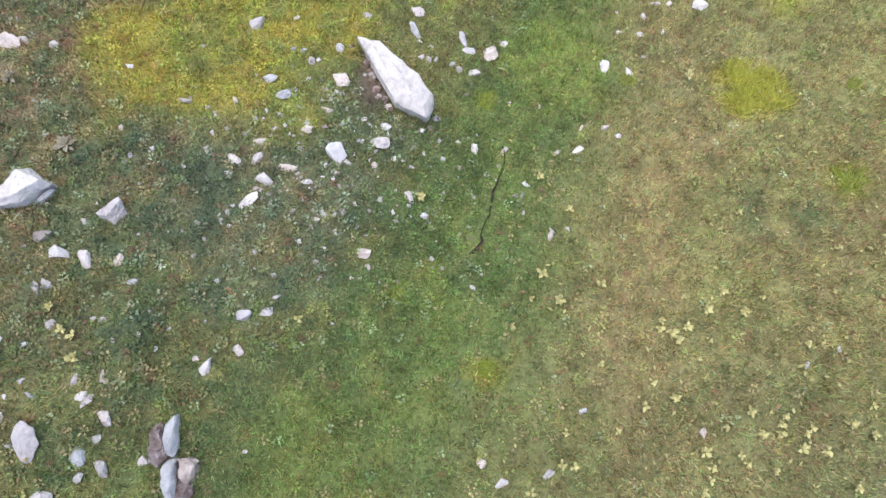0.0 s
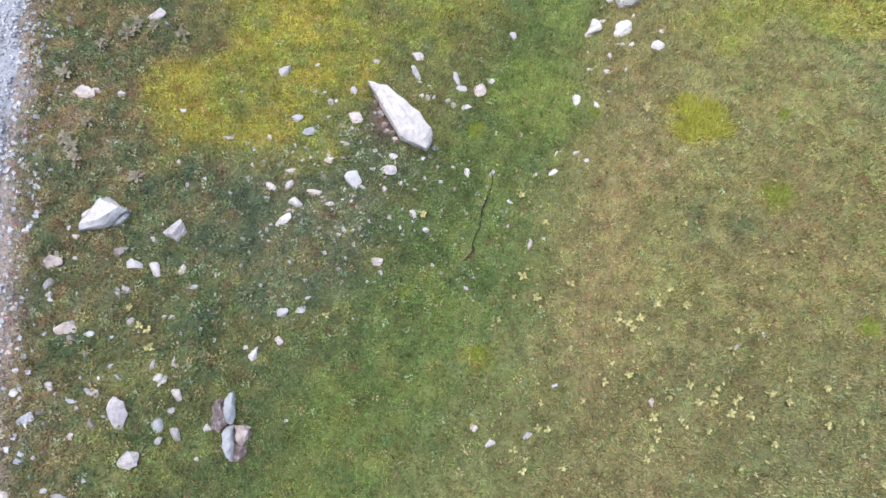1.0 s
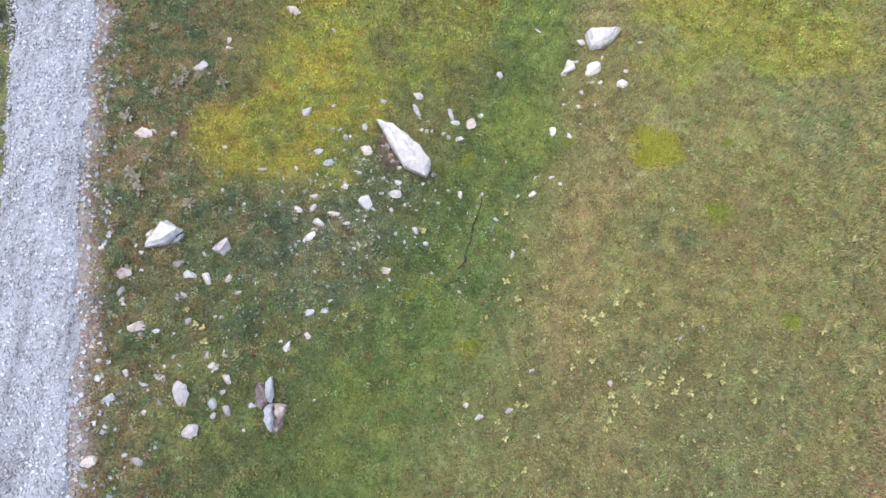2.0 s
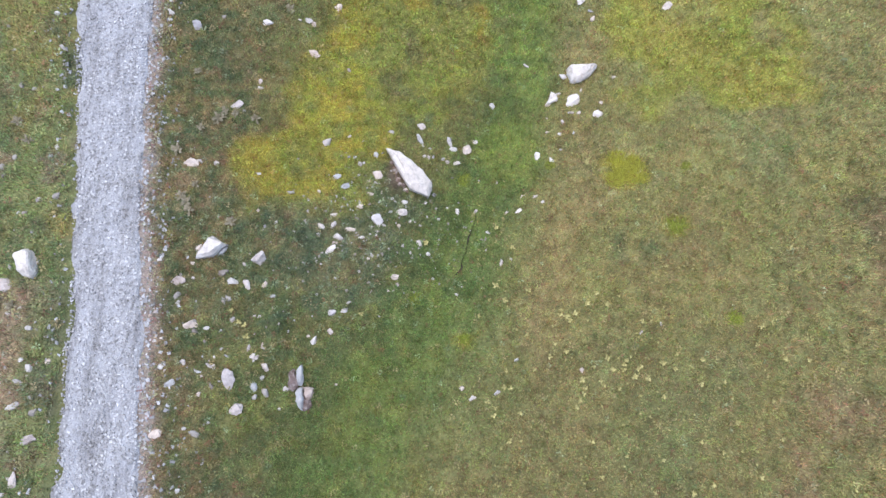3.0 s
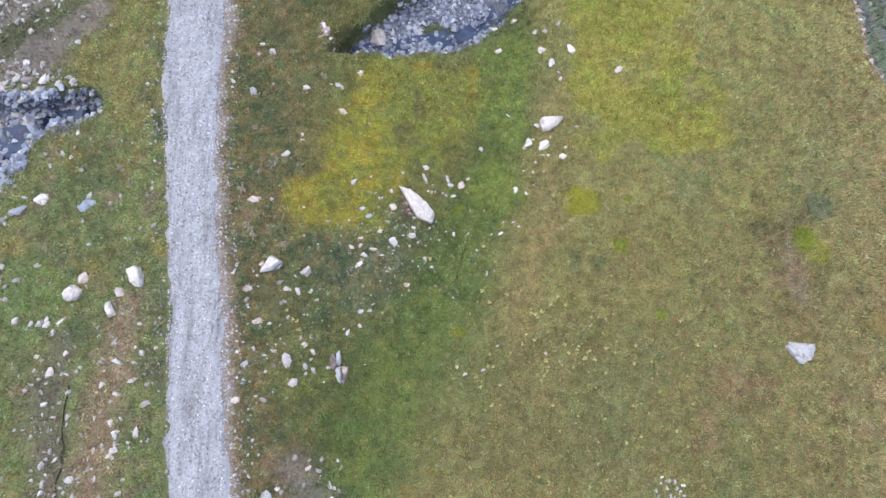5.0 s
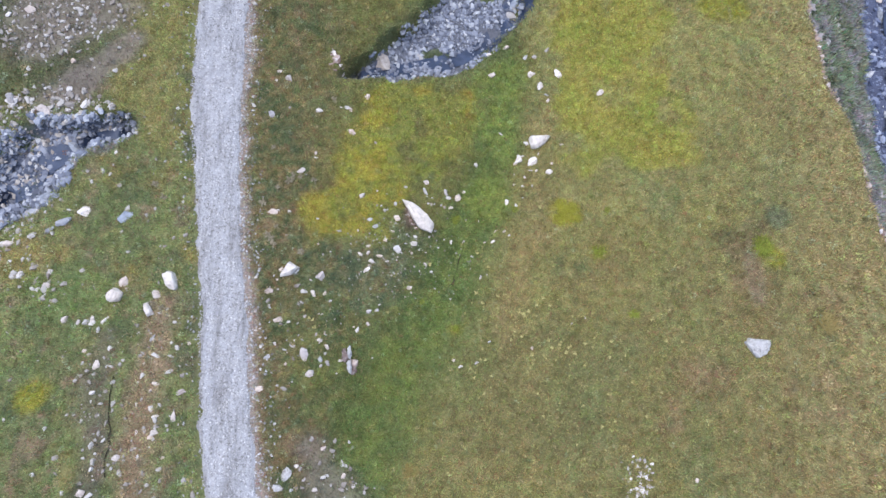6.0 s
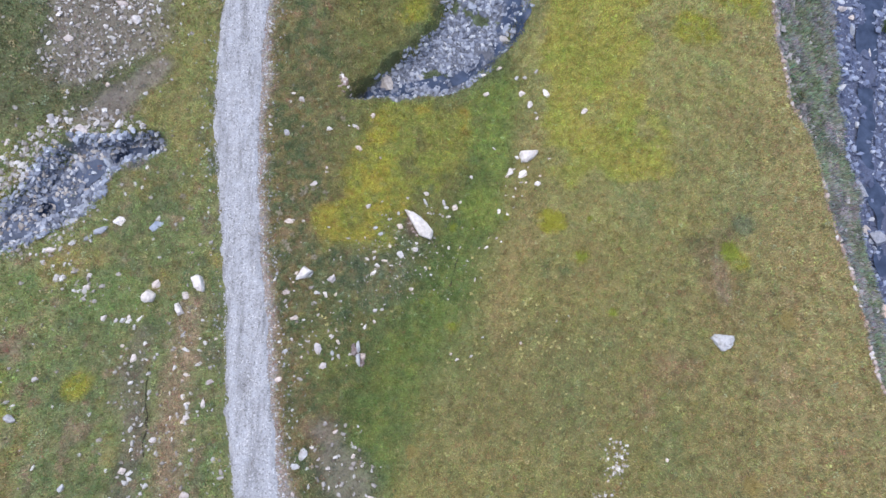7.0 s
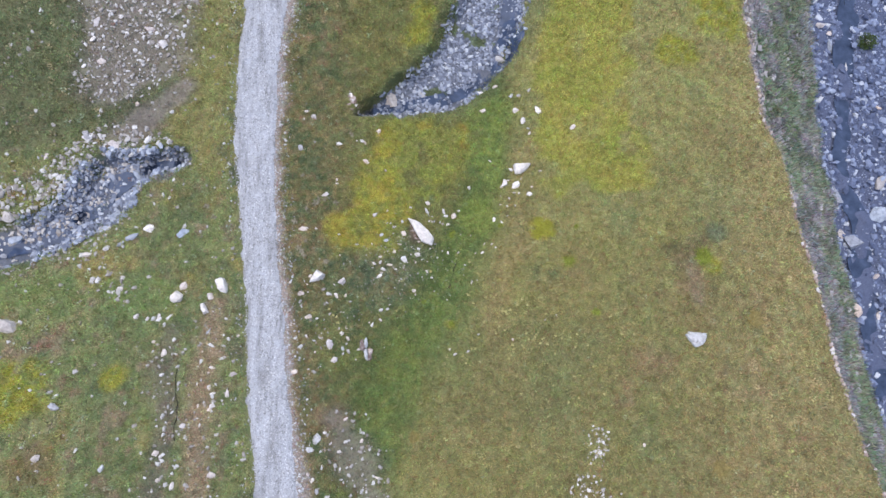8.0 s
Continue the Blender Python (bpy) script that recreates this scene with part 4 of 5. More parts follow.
def herbs(name, x0, x1, y0, y1, per, size, skip, label, seed, leaves=10):
    """Low plants, each a ring of small broad leaves, in tones that go with the turf about them."""
    r = np.random.default_rng(seed)
    n = int((x1 - x0) * (y1 - y0) * per)
    x, y = r.uniform(x0, x1, n), r.uniform(y0, y1, n)
    keep = clear(x, y, skip)
    x, y = x[keep], y[keep]
    tone, thick = sample(x, y)
    right = x - np.interp(y, PATH_Y, PATH_X)
    ditch, _ = along(x, y, DITCH)
    patch = 0.5 * fbm(x, y, 0.9, 71)
    heath = step(3.6, 1.8, right + patch) * (right > 0)
    hollow = step(1.4, 0.8, np.hypot((x + 1.3) / 2.4, (y + 1.8) / 1.6) + 0.3 * patch)
    moss = np.maximum(inside(x, y, MOSS_WEST, 0.3, 0.3), inside(x, y, MOSS_EAST, 0.3, 0.3))
    west = 1.0 * (right < 0)
    hollow = np.maximum(hollow, blob(x, y, 1.35, 1.5, 0.55, 1.7)) * (1 - moss)
    leafy = np.clip(0.34 + 0.5 * heath + 0.66 * hollow + 0.3 * moss + 0.3 * west + 0.5 * patch - 0.2 * step(1.2, 0.6, ditch), 0, 1)
    keep = r.random(len(x)) < thick * leafy
    x, y, tone, heath, hollow, moss, west = (v[keep] for v in (x, y, tone, heath, hollow, moss, west))
    n = len(x)
    # shares of olive, dark, lush, pale, straw and rust plants
    one = np.ones(n)
    share = np.stack([0.3 * one, 0.22 + 0.16 * heath + 0.22 * hollow - 0.1 * moss, 0.18 + 0.1 * west + 0.2 * moss, 0.05 + 0.10 * hollow + 0.05 * heath - 0.04 * moss,
                      0.12 + 0.05 * heath - 0.07 * hollow - 0.08 * moss, 0.07 + 0.09 * heath - 0.04 * hollow - 0.05 * moss], 1)
    share = np.cumsum(share / share.sum(1, keepdims=True), 1)
    sort = (r.random(n)[:, None] > share).sum(1)
    times = np.array([(1.05, 1.02, 1.0), (0.56, 0.66, 0.70), (0.82, 0.98, 0.8), (0.6, 0.75, 0.9), (0.5, 0.45, 0.5), (0.5, 0.34, 0.4)])[np.clip(sort, 0, 5)]
    plus = np.array([(0, 0, 0), (0, 0, 0), (0.02, 0.02, 0), (0.17, 0.18, 0.11), (0.25, 0.19, 0.10), (0.11, 0.05, 0.03)])[np.clip(sort, 0, 5)]
    col = (tone * times + plus) * np.clip(r.normal(1, 0.16, n), 0.6, 1.5)[:, None]
    # the leaves
    girth = size * r.uniform(0.7, 1.7, n)
    a = (2 * np.pi * (np.arange(leaves) / leaves)[None] + r.uniform(0, 6.3, n)[:, None] + r.normal(0, 0.5, (n, leaves)))
    start = girth[:, None] * r.uniform(0.05, 1.0, (n, leaves))
    long = size * r.uniform(0.6, 1.25, (n, leaves))
    half = long * r.uniform(0.26, 0.42, (n, leaves))
    rise = long * r.normal(0.15, 0.35, (n, leaves))
    z = land(x, y)[:, None] + size * r.uniform(0.5, 1.2, (n, leaves))
    ca, sa = np.cos(a), np.sin(a)
    tilt = half * r.normal(0, 0.35, (n, leaves))
    corner = [np.stack([x[:, None] + ca * (start + k * long) - sa * w * half, y[:, None] + sa * (start + k * long) + ca * w * half, z + k * rise + w * tilt], -1)
              for k, w in ((0.0, 0.0), (0.55, 1.0), (1.0, 0.0), (0.55, -1.0))]
    verts = np.stack(corner, 2).reshape(-1, 3)
    f = (np.array([(0, 3, 2), (0, 2, 1)])[None] + 4 * np.arange(n * leaves)[:, None, None]).reshape(-1, 3)
    shade = np.clip(r.normal(1, 0.14, (n * leaves, 1)), 0.6, 1.5)
    col = np.clip(np.repeat(col, leaves, 0) * shade, 0.008, 0.7)
    return tagged(arrays(name, verts, f, HERB, np.repeat(col, 4, 0)), label, "herbs", kind="stuff")


NEAR, MIDDLE, WIDE = (-5.2, 6.2, -6.4, 2.2), (-10, 10.5, -8.6, 7.0), (-17, 14.4, -10.5, 13)
meadow("meadow_grass", *NEAR, 4600, 0.060, None, "short mixed green and straw-coloured alpine grass", 1)
meadow("meadow_grass", *MIDDLE, 2500, 0.078, NEAR, "short mixed green and straw-coloured alpine grass", 2)
meadow("meadow_grass", *WIDE, 1250, 0.102, MIDDLE, "short mixed green and straw-coloured alpine grass", 3)
meadow("meadow_grass", -36, 14.4, -28, 30, 65, 0.34, WIDE, "short mixed green and straw-coloured alpine grass", 5)
meadow("bank_grass", 14.4, 21.5, -10.5, 13, 800, 0.22, None, "sparse grey-green grass on a steep eroded bank", 4)
herbs("herb_leaves", *NEAR, 120, 0.030, None, "low broad-leaved herbs among the grass", 6)
herbs("herb_leaves", *MIDDLE, 44, 0.044, NEAR, "low broad-leaved herbs among the grass", 7, 9)
herbs("herb_leaves", *WIDE, 16, 0.066, MIDDLE, "low broad-leaved herbs among the grass", 8, 8)

# ---- stones ----


def rock_shape(seed, flat=0.7, points=13, worn=0.03):
    """An angular broken block of unit size, its edges a little worn."""
    r = random.Random(seed)
    bm = bmesh.new()
    for _ in range(points):
        v = Vector((r.gauss(0, 1), r.gauss(0, 1), r.gauss(0, 1))).normalized()
        p = 2.6
        s = (abs(v.x) ** p + abs(v.y) ** p + abs(v.z) ** p) ** (-1 / p)
        v = v * s * r.uniform(0.72, 1.08) * 0.5
        bm.verts.new((v.x, v.y, v.z * flat))
    res = bmesh.ops.convex_hull(bm, input=bm.verts)
    junk = list({g for g in res["geom_interior"] + res["geom_unused"] if isinstance(g, bmesh.types.BMVert)})
    bmesh.ops.delete(bm, geom=junk, context="VERTS")
    if worn:
        bmesh.ops.bevel(bm, geom=list(bm.edges), offset=worn, segments=1, affect="EDGES", clamp_overlap=True)
    bmesh.ops.triangulate(bm, faces=bm.faces)
    return bm


def rock_mesh(seed, mat, flat):
    me = bpy.data.meshes.new("rock")
    bm = rock_shape(seed, flat)
    bmesh.ops.subdivide_edges(bm, edges=[e for e in bm.edges if e.calc_length() > 0.16], cuts=1)
    bmesh.ops.triangulate(bm, faces=bm.faces)
    bm.normal_update()
    for v in bm.verts:
        v.co += v.normal * (0.055 * noise.noise(v.co * 4.0 + Vector((seed, 0, 0))) + 0.03 * noise.noise(v.co * 11.0))
    bm.to_mesh(me)
    bm.free()
    me.materials.append(mat)
    return me


SHAPES = {}
for kind, mat in (("white", LIMESTONE), ("pink", PINKSTONE), ("grey", GREYSTONE), ("wet", WETSTONE)):
    SHAPES[kind] = [rock_mesh(100 + 13 * s, mat, random.Random(s).uniform(0.65, 0.9)) for s in range(14)]

WORDS = {"white": "pale angular limestone rock lying in the grass", "pink": "pinkish weathered rock lying in the grass",
         "grey": "grey lichened rock half sunk in the turf", "wet": "blue-grey boulder lying in the stream bed"}


def lay(rows, group, kinds, words=WORDS, name="rock"):
    """Separate rocks: x, y, length, breadth, turn."""
    for i, (x, y, long, wide, turn) in enumerate(rows):
        kind = kinds[(i * 7 + int(abs(x) * 10)) % len(kinds)]
        if name == "rock" and math.hypot(x + 3.97, y + 0.09) < 0.15:
            kind = "white"
        if name == "rock" and math.hypot(x + 3.27, y - 1.10) < 0.15:
            kind = "pink"
        ob = new(name, random.choice(SHAPES[kind]))
        high = wide * random.uniform(0.7, 0.95)
        ob.scale = (long * 1.2, wide * 1.2, high * 1.1)
        ob.rotation_euler = (random.uniform(-0.2, 0.2), random.uniform(-0.2, 0.2), radians(turn))
        z = float(land(x, y))
        ob.location = (x, y, z + 0.16 * high)
        size = "large " if long > 0.45 else "small " if long < 0.11 else ""
        tagged(ob, size + words[kind], "rock", group)

lay(ROCKS_VERGE, "rocks beside the path", ["white", "pink", "white", "pink"])
lay(ROCKS_BANK, "rocks beside the path", ["white", "grey", "white", "pink"])
lay(ROCKS_BANK_SMALL, "rocks beside the path", ["white", "white", "pink"])
lay(ROCKS_SCREE, "rocks below the boulder", ["white", "grey", "white"])
lay(ROCKS_SCREE_LOW, "rocks below the boulder", ["white", "white", "grey"])
lay(ROCKS_BESIDE_BOULDER, "rocks round the boulder", ["white", "grey", "white"])
lay(ROCKS_EAST_BANK, "rocks on the ditch bank", ["white", "grey", "white"])
lay(ROCKS_HOLLOW, "rocks in the green hollow", ["grey", "white", "grey"])
lay(ROCKS_EAST_SCREE, "rocks on the ditch bank", ["white"])
lay(ROCKS_WEST, "rocks west of the path", ["white", "white", "grey"])
lay(ROCKS_WEST_GULLY, "rocks west of the path", ["white", "pink", "white"])
lay(ROCKS_UPPER_SLOPE, "rocks above the brook", ["pink", "white", "grey"])
lay(ROCKS_NORTH_EAST, "rocks above the brook", ["white", "white", "grey"])
lay(ROCKS_FAR_WEST, "rocks west of the path", ["white", "pink", "grey"])
lay(ROCKS_FAR_SCREE, "rocks on the scree", ["pink", "white", "white"])
lay(ROCKS_SOUTH, "rocks in the gully", ["white", "pink", "grey"])
lay(ROCKS_MOSS, "rocks in the yellow moss", ["grey", "pink", "grey"])
lay(ROCKS_SPECKS, "rocks beside the path", ["white", "white", "grey"])
lay(BOULDERS_WEST_BROOK, "brook boulders", ["wet", "grey", "wet"])
lay(BOULDERS_EAST_BROOK, "brook boulders", ["wet", "wet", "grey"])
lay(BOULDERS_GORGE, "gorge boulders", ["wet", "grey", "wet", "pink"])


def boulder(name, outline, high, ridge, mat, label, category="rock", tip=0.0, drop=0.15, rugged=1.0):
    """A large block over an outline on the ground, rising to an off-centre ridge."""
    r = random.Random(len(outline) + int(high * 1000))
    cx, cy = sum(p[0] for p in outline) / len(outline), sum(p[1] for p in outline) / len(outline)
    bm = bmesh.new()
    for x, y in outline:
        z = float(land(x, y)) - float(land(cx, cy))
        bm.verts.new((x - cx, y - cy, z - drop))
        bm.verts.new(((x - cx) * 0.99, (y - cy) * 0.99, z + high * r.uniform(0.35, 0.6)))
        s = r.uniform(0.5, 0.85)
        kx, ky = (x - cx) * s + ridge[0], (y - cy) * s + ridge[1]
        bm.verts.new((kx, ky, z * 0.6 + high * r.uniform(0.7, 1.05) + tip * (x - cx)))
    res = bmesh.ops.convex_hull(bm, input=bm.verts)
    junk = list({g for g in res["geom_interior"] + res["geom_unused"] if isinstance(g, bmesh.types.BMVert)})
    bmesh.ops.delete(bm, geom=junk, context="VERTS")
    bmesh.ops.bevel(bm, geom=list(bm.edges), offset=0.02, segments=2, affect="EDGES", clamp_overlap=True)
    bmesh.ops.triangulate(bm, faces=bm.faces)
    bmesh.ops.subdivide_edges(bm, edges=[e for e in bm.edges if e.calc_length() > 0.09], cuts=2, use_grid_fill=True)
    bmesh.ops.triangulate(bm, faces=bm.faces)
    bm.normal_update()
    for v in bm.verts:
        n = noise.noise(v.co * 6.0 + Vector((cx, cy, 0))) * 0.030 + noise.noise(v.co * 15.0) * 0.013 * rugged + abs(noise.noise(v.co * 24.0)) * 0.02 * (rugged - 1)
        v.co += v.normal * n
    me = bpy.data.meshes.new(name)
    bm.to_mesh(me)
    bm.free()
    me.materials.append(mat)
    ob = new(name, me)
    ob.location = (cx, cy, float(land(cx, cy)))
    return tagged(ob, label, category)


boulder("boulder", [(-0.50, 0.36), (-0.34, 0.30), (-0.12, 0.22), (0.06, 0.05), (0.22, -0.12), (0.40, -0.36), (0.38, -0.48), (0.30, -0.62), (0.12, -0.52), (-0.04, -0.48), (-0.14, -0.25)],
        0.30, (0.03, 0.02), WHITEROCK, "long tapering white limestone boulder bedded in rubble", "boulder", tip=-0.12)
boulder("boulder", [(-3.43, -1.44), (-3.16, -1.60), (-3.38, -1.80), (-3.65, -1.85), (-3.55, -1.62)],
        0.24, (-0.02, 0.03), WHITEROCK, "wedge-shaped white limestone boulder in brown heath", "boulder")
boulder("rock", [(-3.20, -1.62), (-3.15, -1.63), (-3.22, -1.74), (-3.34, -1.80), (-3.32, -1.74)], 0.09, (0, 0), GREYSTONE, "thin grey rock splinter beside a white boulder")
boulder("boulder", [(3.36, 2.46), (3.50, 2.41), (3.78, 2.48), (3.97, 2.46), (3.93, 2.35), (3.74, 2.16), (3.55, 2.06), (3.43, 2.08), (3.37, 2.25)], 0.26, (0, 0.02), WHITEROCK,
        "broad white limestone boulder on yellow-green turf", "boulder")
boulder("boulder", [(3.02, 1.92), (3.10, 1.86), (3.13, 1.70), (2.98, 1.62), (2.88, 1.60), (2.98, 1.74)], 0.12, (0, 0), WHITEROCK, "bent white limestone rock on the ditch bank", "boulder")
boulder("boulder", [(-6.66, -1.74), (-6.50, -1.66), (-6.33, -1.70), (-6.32, -1.90), (-6.21, -2.10), (-6.24, -2.20), (-6.44, -2.12), (-6.60, -1.92)], 0.24, (0, 0.02), WHITEROCK,
        "upright pinkish-white boulder beside the gravel path", "boulder")
boulder("boulder", [(-8.13, -2.28), (-7.94, -2.07), (-7.70, -2.22), (-7.78, -2.44), (-8.03, -2.45)], 0.28, (0, 0.02), WHITEROCK, "rounded white boulder in green turf", "boulder")
boulder("boulder", [(-7.12, -2.50), (-7.00, -2.46), (-6.90, -2.62), (-6.79, -2.78), (-6.96, -2.84), (-7.04, -2.68)], 0.18, (0, 0), WHITEROCK, "pale lilac-tinged boulder in heath near the path", "boulder")
boulder("boulder", [(8.45, -3.66), (8.60, -3.58), (8.72, -3.68), (8.90, -3.64), (9.13, -3.62), (9.08, -3.84), (8.94, -3.98), (8.72, -4.05), (8.62, -3.88)], 0.22, (0.05, 0), GREYSTONE,
        "solitary white and grey boulder in dry meadow grass", "boulder", rugged=3.0)


def block(name, seed, mat, x, y, size, turn, label, category="rock", sink=0.2):
    """One broken block with a rough, chipped skin."""
    bm = rock_shape(seed, 0.8, 15, 0.0)
    for v in bm.verts:
        v.co = Vector((v.co.x * size[0], v.co.y * size[1], v.co.z * size[2])) * 1.15
    for cuts in (2, 1):
        bmesh.ops.subdivide_edges(bm, edges=bm.edges[:], cuts=cuts, use_grid_fill=True)
        bmesh.ops.triangulate(bm, faces=bm.faces)
    bm.normal_update()
    for v in bm.verts:
        v.co += v.normal * (noise.noise(v.co * 9.0 + Vector((seed, 0, 0))) * 0.020 + noise.noise(v.co * 30.0) * 0.010)
    me = bpy.data.meshes.new(name)
    bm.to_mesh(me)
    bm.free()
    me.materials.append(mat)
    ob = new(name, me)
    ob.location = (x, y, float(land(x, y)) + sink * size[2])
    ob.rotation_euler = (0.1, -0.08, radians(turn))
    return tagged(ob, label, category)


block("boulder", 318, PINKSTONE, -2.62, -1.86, (0.29, 0.24, 0.20), 35, "pinkish blocky boulder in short grass", "boulder")
boulder("split_rock", [(-1.99, -3.71), (-1.93, -3.68), (-1.88, -3.81), (-1.87, -3.92), (-1.92, -4.00), (-2.00, -3.98), (-2.00, -3.84)], 0.13, (0.01, 0), BROWNSTONE, "brown split slab lying beside another", rugged=3.0)
boulder("split_rock", [(-1.87, -3.66), (-1.81, -3.60), (-1.77, -3.69), (-1.78, -3.85), (-1.80, -3.93), (-1.85, -3.92), (-1.87, -3.77)], 0.18, (0, 0.01), SLABSTONE, "smooth blue-grey slab split along its length", rugged=1.3)
boulder("split_rock", [(-1.88, -3.98), (-1.77, -3.94), (-1.76, -4.08), (-1.78, -4.19), (-1.78, -4.32), (-1.84, -4.27), (-1.88, -4.11)], 0.15, (0, 0.01), SLABSTONE, "pale grey broken slab lying in grass", rugged=1.6)
boulder("split_rock", [(-1.76, -3.97), (-1.69, -3.95), (-1.60, -3.98), (-1.64, -4.09), (-1.68, -4.15), (-1.75, -4.11)], 0.13, (0.01, 0.01), SPLITSTONE, "pinkish broken flake leaning on a grey slab", rugged=2.5)
boulder("split_rock", [(-1.77, -4.13), (-1.67, -4.15), (-1.66, -4.25), (-1.71, -4.34), (-1.77, -4.31)], 0.09, (0, 0), BROWNSTONE, "dark brown crumbled stone among broken slabs", rugged=3.0)
for x, y, s in ((-0.30, -0.10, 0.13), (-0.26, -0.28, 0.11), (-0.16, -0.40, 0.10), (-0.38, 0.08, 0.09), (-0.2, -0.18, 0.08), (0.36, -0.68, 0.12), (-0.34, -0.02, 0.07), (-0.30, -0.2, 0.06), (-0.24, -0.36, 0.08), (-0.1, -0.5, 0.07), (-0.42, 0.2, 0.06)):
    ob = new("rock", rock_mesh(int(900 + x * 100), BROWNSTONE, 0.7))
    ob.scale = (s * 1.3, s, s * 0.8)
    ob.rotation_euler = (0.1, 0.2, s * 40)
    ob.location = (x, y, float(land(x, y)) + 0.01)
    tagged(ob, "small brown rock fragment against the white boulder", "rock", "rocks round the boulder")

# ---- loose stones too many to count ----
CUBE = np.array([(-1, -1, -1), (1, -1, -1), (1, 1, -1), (-1, 1, -1), (-1, -1, 1), (1, -1, 1), (1, 1, 1), (-1, 1, 1)], float) * 0.5
CUBE_F = np.array([(0, 2, 1), (0, 3, 2), (4, 5, 6), (4, 6, 7), (0, 1, 5), (0, 5, 4), (1, 2, 6), (1, 6, 5), (2, 3, 7), (2, 7, 6), (3, 0, 4), (3, 4, 7)])


G = (1 + 5 ** 0.5) / 2
BALL = np.array([(-1, G, 0), (1, G, 0), (-1, -G, 0), (1, -G, 0), (0, -1, G), (0, 1, G), (0, -1, -G), (0, 1, -G), (G, 0, -1), (G, 0, 1), (-G, 0, -1), (-G, 0, 1)]) * 0.29
BALL_F = np.array([(0, 11, 5), (0, 5, 1), (0, 1, 7), (0, 7, 10), (0, 10, 11), (1, 5, 9), (5, 11, 4), (11, 10, 2), (10, 7, 6), (7, 1, 8),
                   (3, 9, 4), (3, 4, 2), (3, 2, 6), (3, 6, 8), (3, 8, 9), (4, 9, 5), (2, 4, 11), (6, 2, 10), (8, 6, 7), (9, 8, 1)])


def litter(name, x, y, size, mat, label, seed, flat=0.65, lift=0.12, top=None, block=(CUBE, CUBE_F)):
    """Little broken stones, each with corners of its own."""
    r = np.random.default_rng(seed)
    n = len(x)
    form, faces = block
    v = form[None] * (1 + r.uniform(-0.5, 0.3, (n, len(form), 1)) + r.uniform(-0.15, 0.15, (n, len(form), 3)))
    v = v * np.stack([size * r.uniform(0.8, 1.5, n), size * r.uniform(0.7, 1.0, n), size * flat * r.uniform(0.7, 1.1, n)], 1)[:, None]
    a, b = r.uniform(0, 2 * np.pi, n), r.uniform(-0.45, 0.45, n)
    ca, sa, cb, sb = np.cos(a)[:, None], np.sin(a)[:, None], np.cos(b)[:, None], np.sin(b)[:, None]
    X, Y, Z = v[..., 0] * cb + v[..., 2] * sb, v[..., 1], -v[..., 0] * sb + v[..., 2] * cb
    X, Y = X * ca - Y * sa, X * sa + Y * ca
    z = (land(x, y) if top is None else top) + lift * size
    verts = np.stack([X + x[:, None], Y + y[:, None], Z + z[:, None]], -1).reshape(-1, 3)
    f = (faces[None] + len(form) * np.arange(n)[:, None, None]).reshape(-1, 3)
    return tagged(arrays(name, verts, f, mat), label, "stones", kind="stuff")


def strewn(line, n, reach, seed):
    """Places strewn along a line of (x, y, half width)."""
    r = np.random.default_rng(seed)
    pts = np.array(line)
    seg = np.hypot(*np.diff(pts[:, :2], axis=0).T) * (pts[:-1, 2] + pts[1:, 2])
    i = r.choice(len(seg), n, p=seg / seg.sum())
    k = r.random(n)
    a = pts[i] + k[:, None] * (pts[i + 1] - pts[i])
    d = pts[i + 1, :2] - pts[i, :2]
    d /= np.hypot(d[:, 0], d[:, 1])[:, None]
    o = r.uniform(-1, 1, n) * a[:, 2] * reach
    return a[:, 0] - d[:, 1] * o, a[:, 1] + d[:, 0] * o


r = np.random.default_rng(31)
n = 21000
y = r.uniform(-9.5, 11, n)
off = np.clip(r.normal(0, 0.5, n), -1.02, 1.06)
off = np.where(r.random(n) < 0.75, r.uniform(-1.02, 1.02, n), off)
half = 0.5 * np.interp(y, PATH_Y, PATH_W)
x = np.interp(y, PATH_Y, PATH_X) + off * half
on = np.abs(off) < 0.93
litter("path_gravel", x, y, r.uniform(0.012, 0.04, n), GRAVEL, "loose pale grey gravel strewn on the footpath", 32, top=land(x, y) + np.where(on, 0.035, 0.0))
n = 1500
y = r.uniform(-9.5, 11, n)
off = np.abs(r.normal(0, 0.32, n))
x = np.interp(y, PATH_Y, PATH_X) + np.where(r.random(n) < 0.8, 1, -1) * (0.5 * np.interp(y, PATH_Y, PATH_W) + off)
litter("path_edge_gravel", x, y, r.uniform(0.015, 0.055, n) * (1.2 - 0.5 * np.clip(off, 0, 1)), GRAVEL, "gravel spilled from the path into the grass", 33)

x, y = strewn(BROOK_EAST[:7], 8200, 1.05, 34)
d, _ = along(x, y, WATER_EAST)
keep = ((d > 0.9) | (r.random(len(x)) < 0.45)) & (fbm(x, y, 0.7, 29) < 0.42)
x, y = x[keep], y[keep]
litter("brook_cobbles", x, y, 0.028 + 0.17 * r.random(len(x)) ** 3.2, BROOKSTONE, "blue-grey cobbles filling a brook bed", 35, block=(BALL, BALL_F))
x, y = strewn(BROOK_WEST[:8], 5600, 1.2, 36)
d, _ = along(x, y, WATER_WEST)
keep = (d > 0.9) | (r.random(len(x)) < 0.22)
x, y = x[keep], y[keep]
litter("brook_cobbles", x, y, 0.03 + 0.20 * r.random(len(x)) ** 3.0, BROOKSTONE, "blue-grey cobbles filling a brook bed", 37, block=(BALL, BALL_F))
n = 17000
y = r.uniform(-11, 15, n)
x = rim(y) + r.uniform(7.0, 15, n)
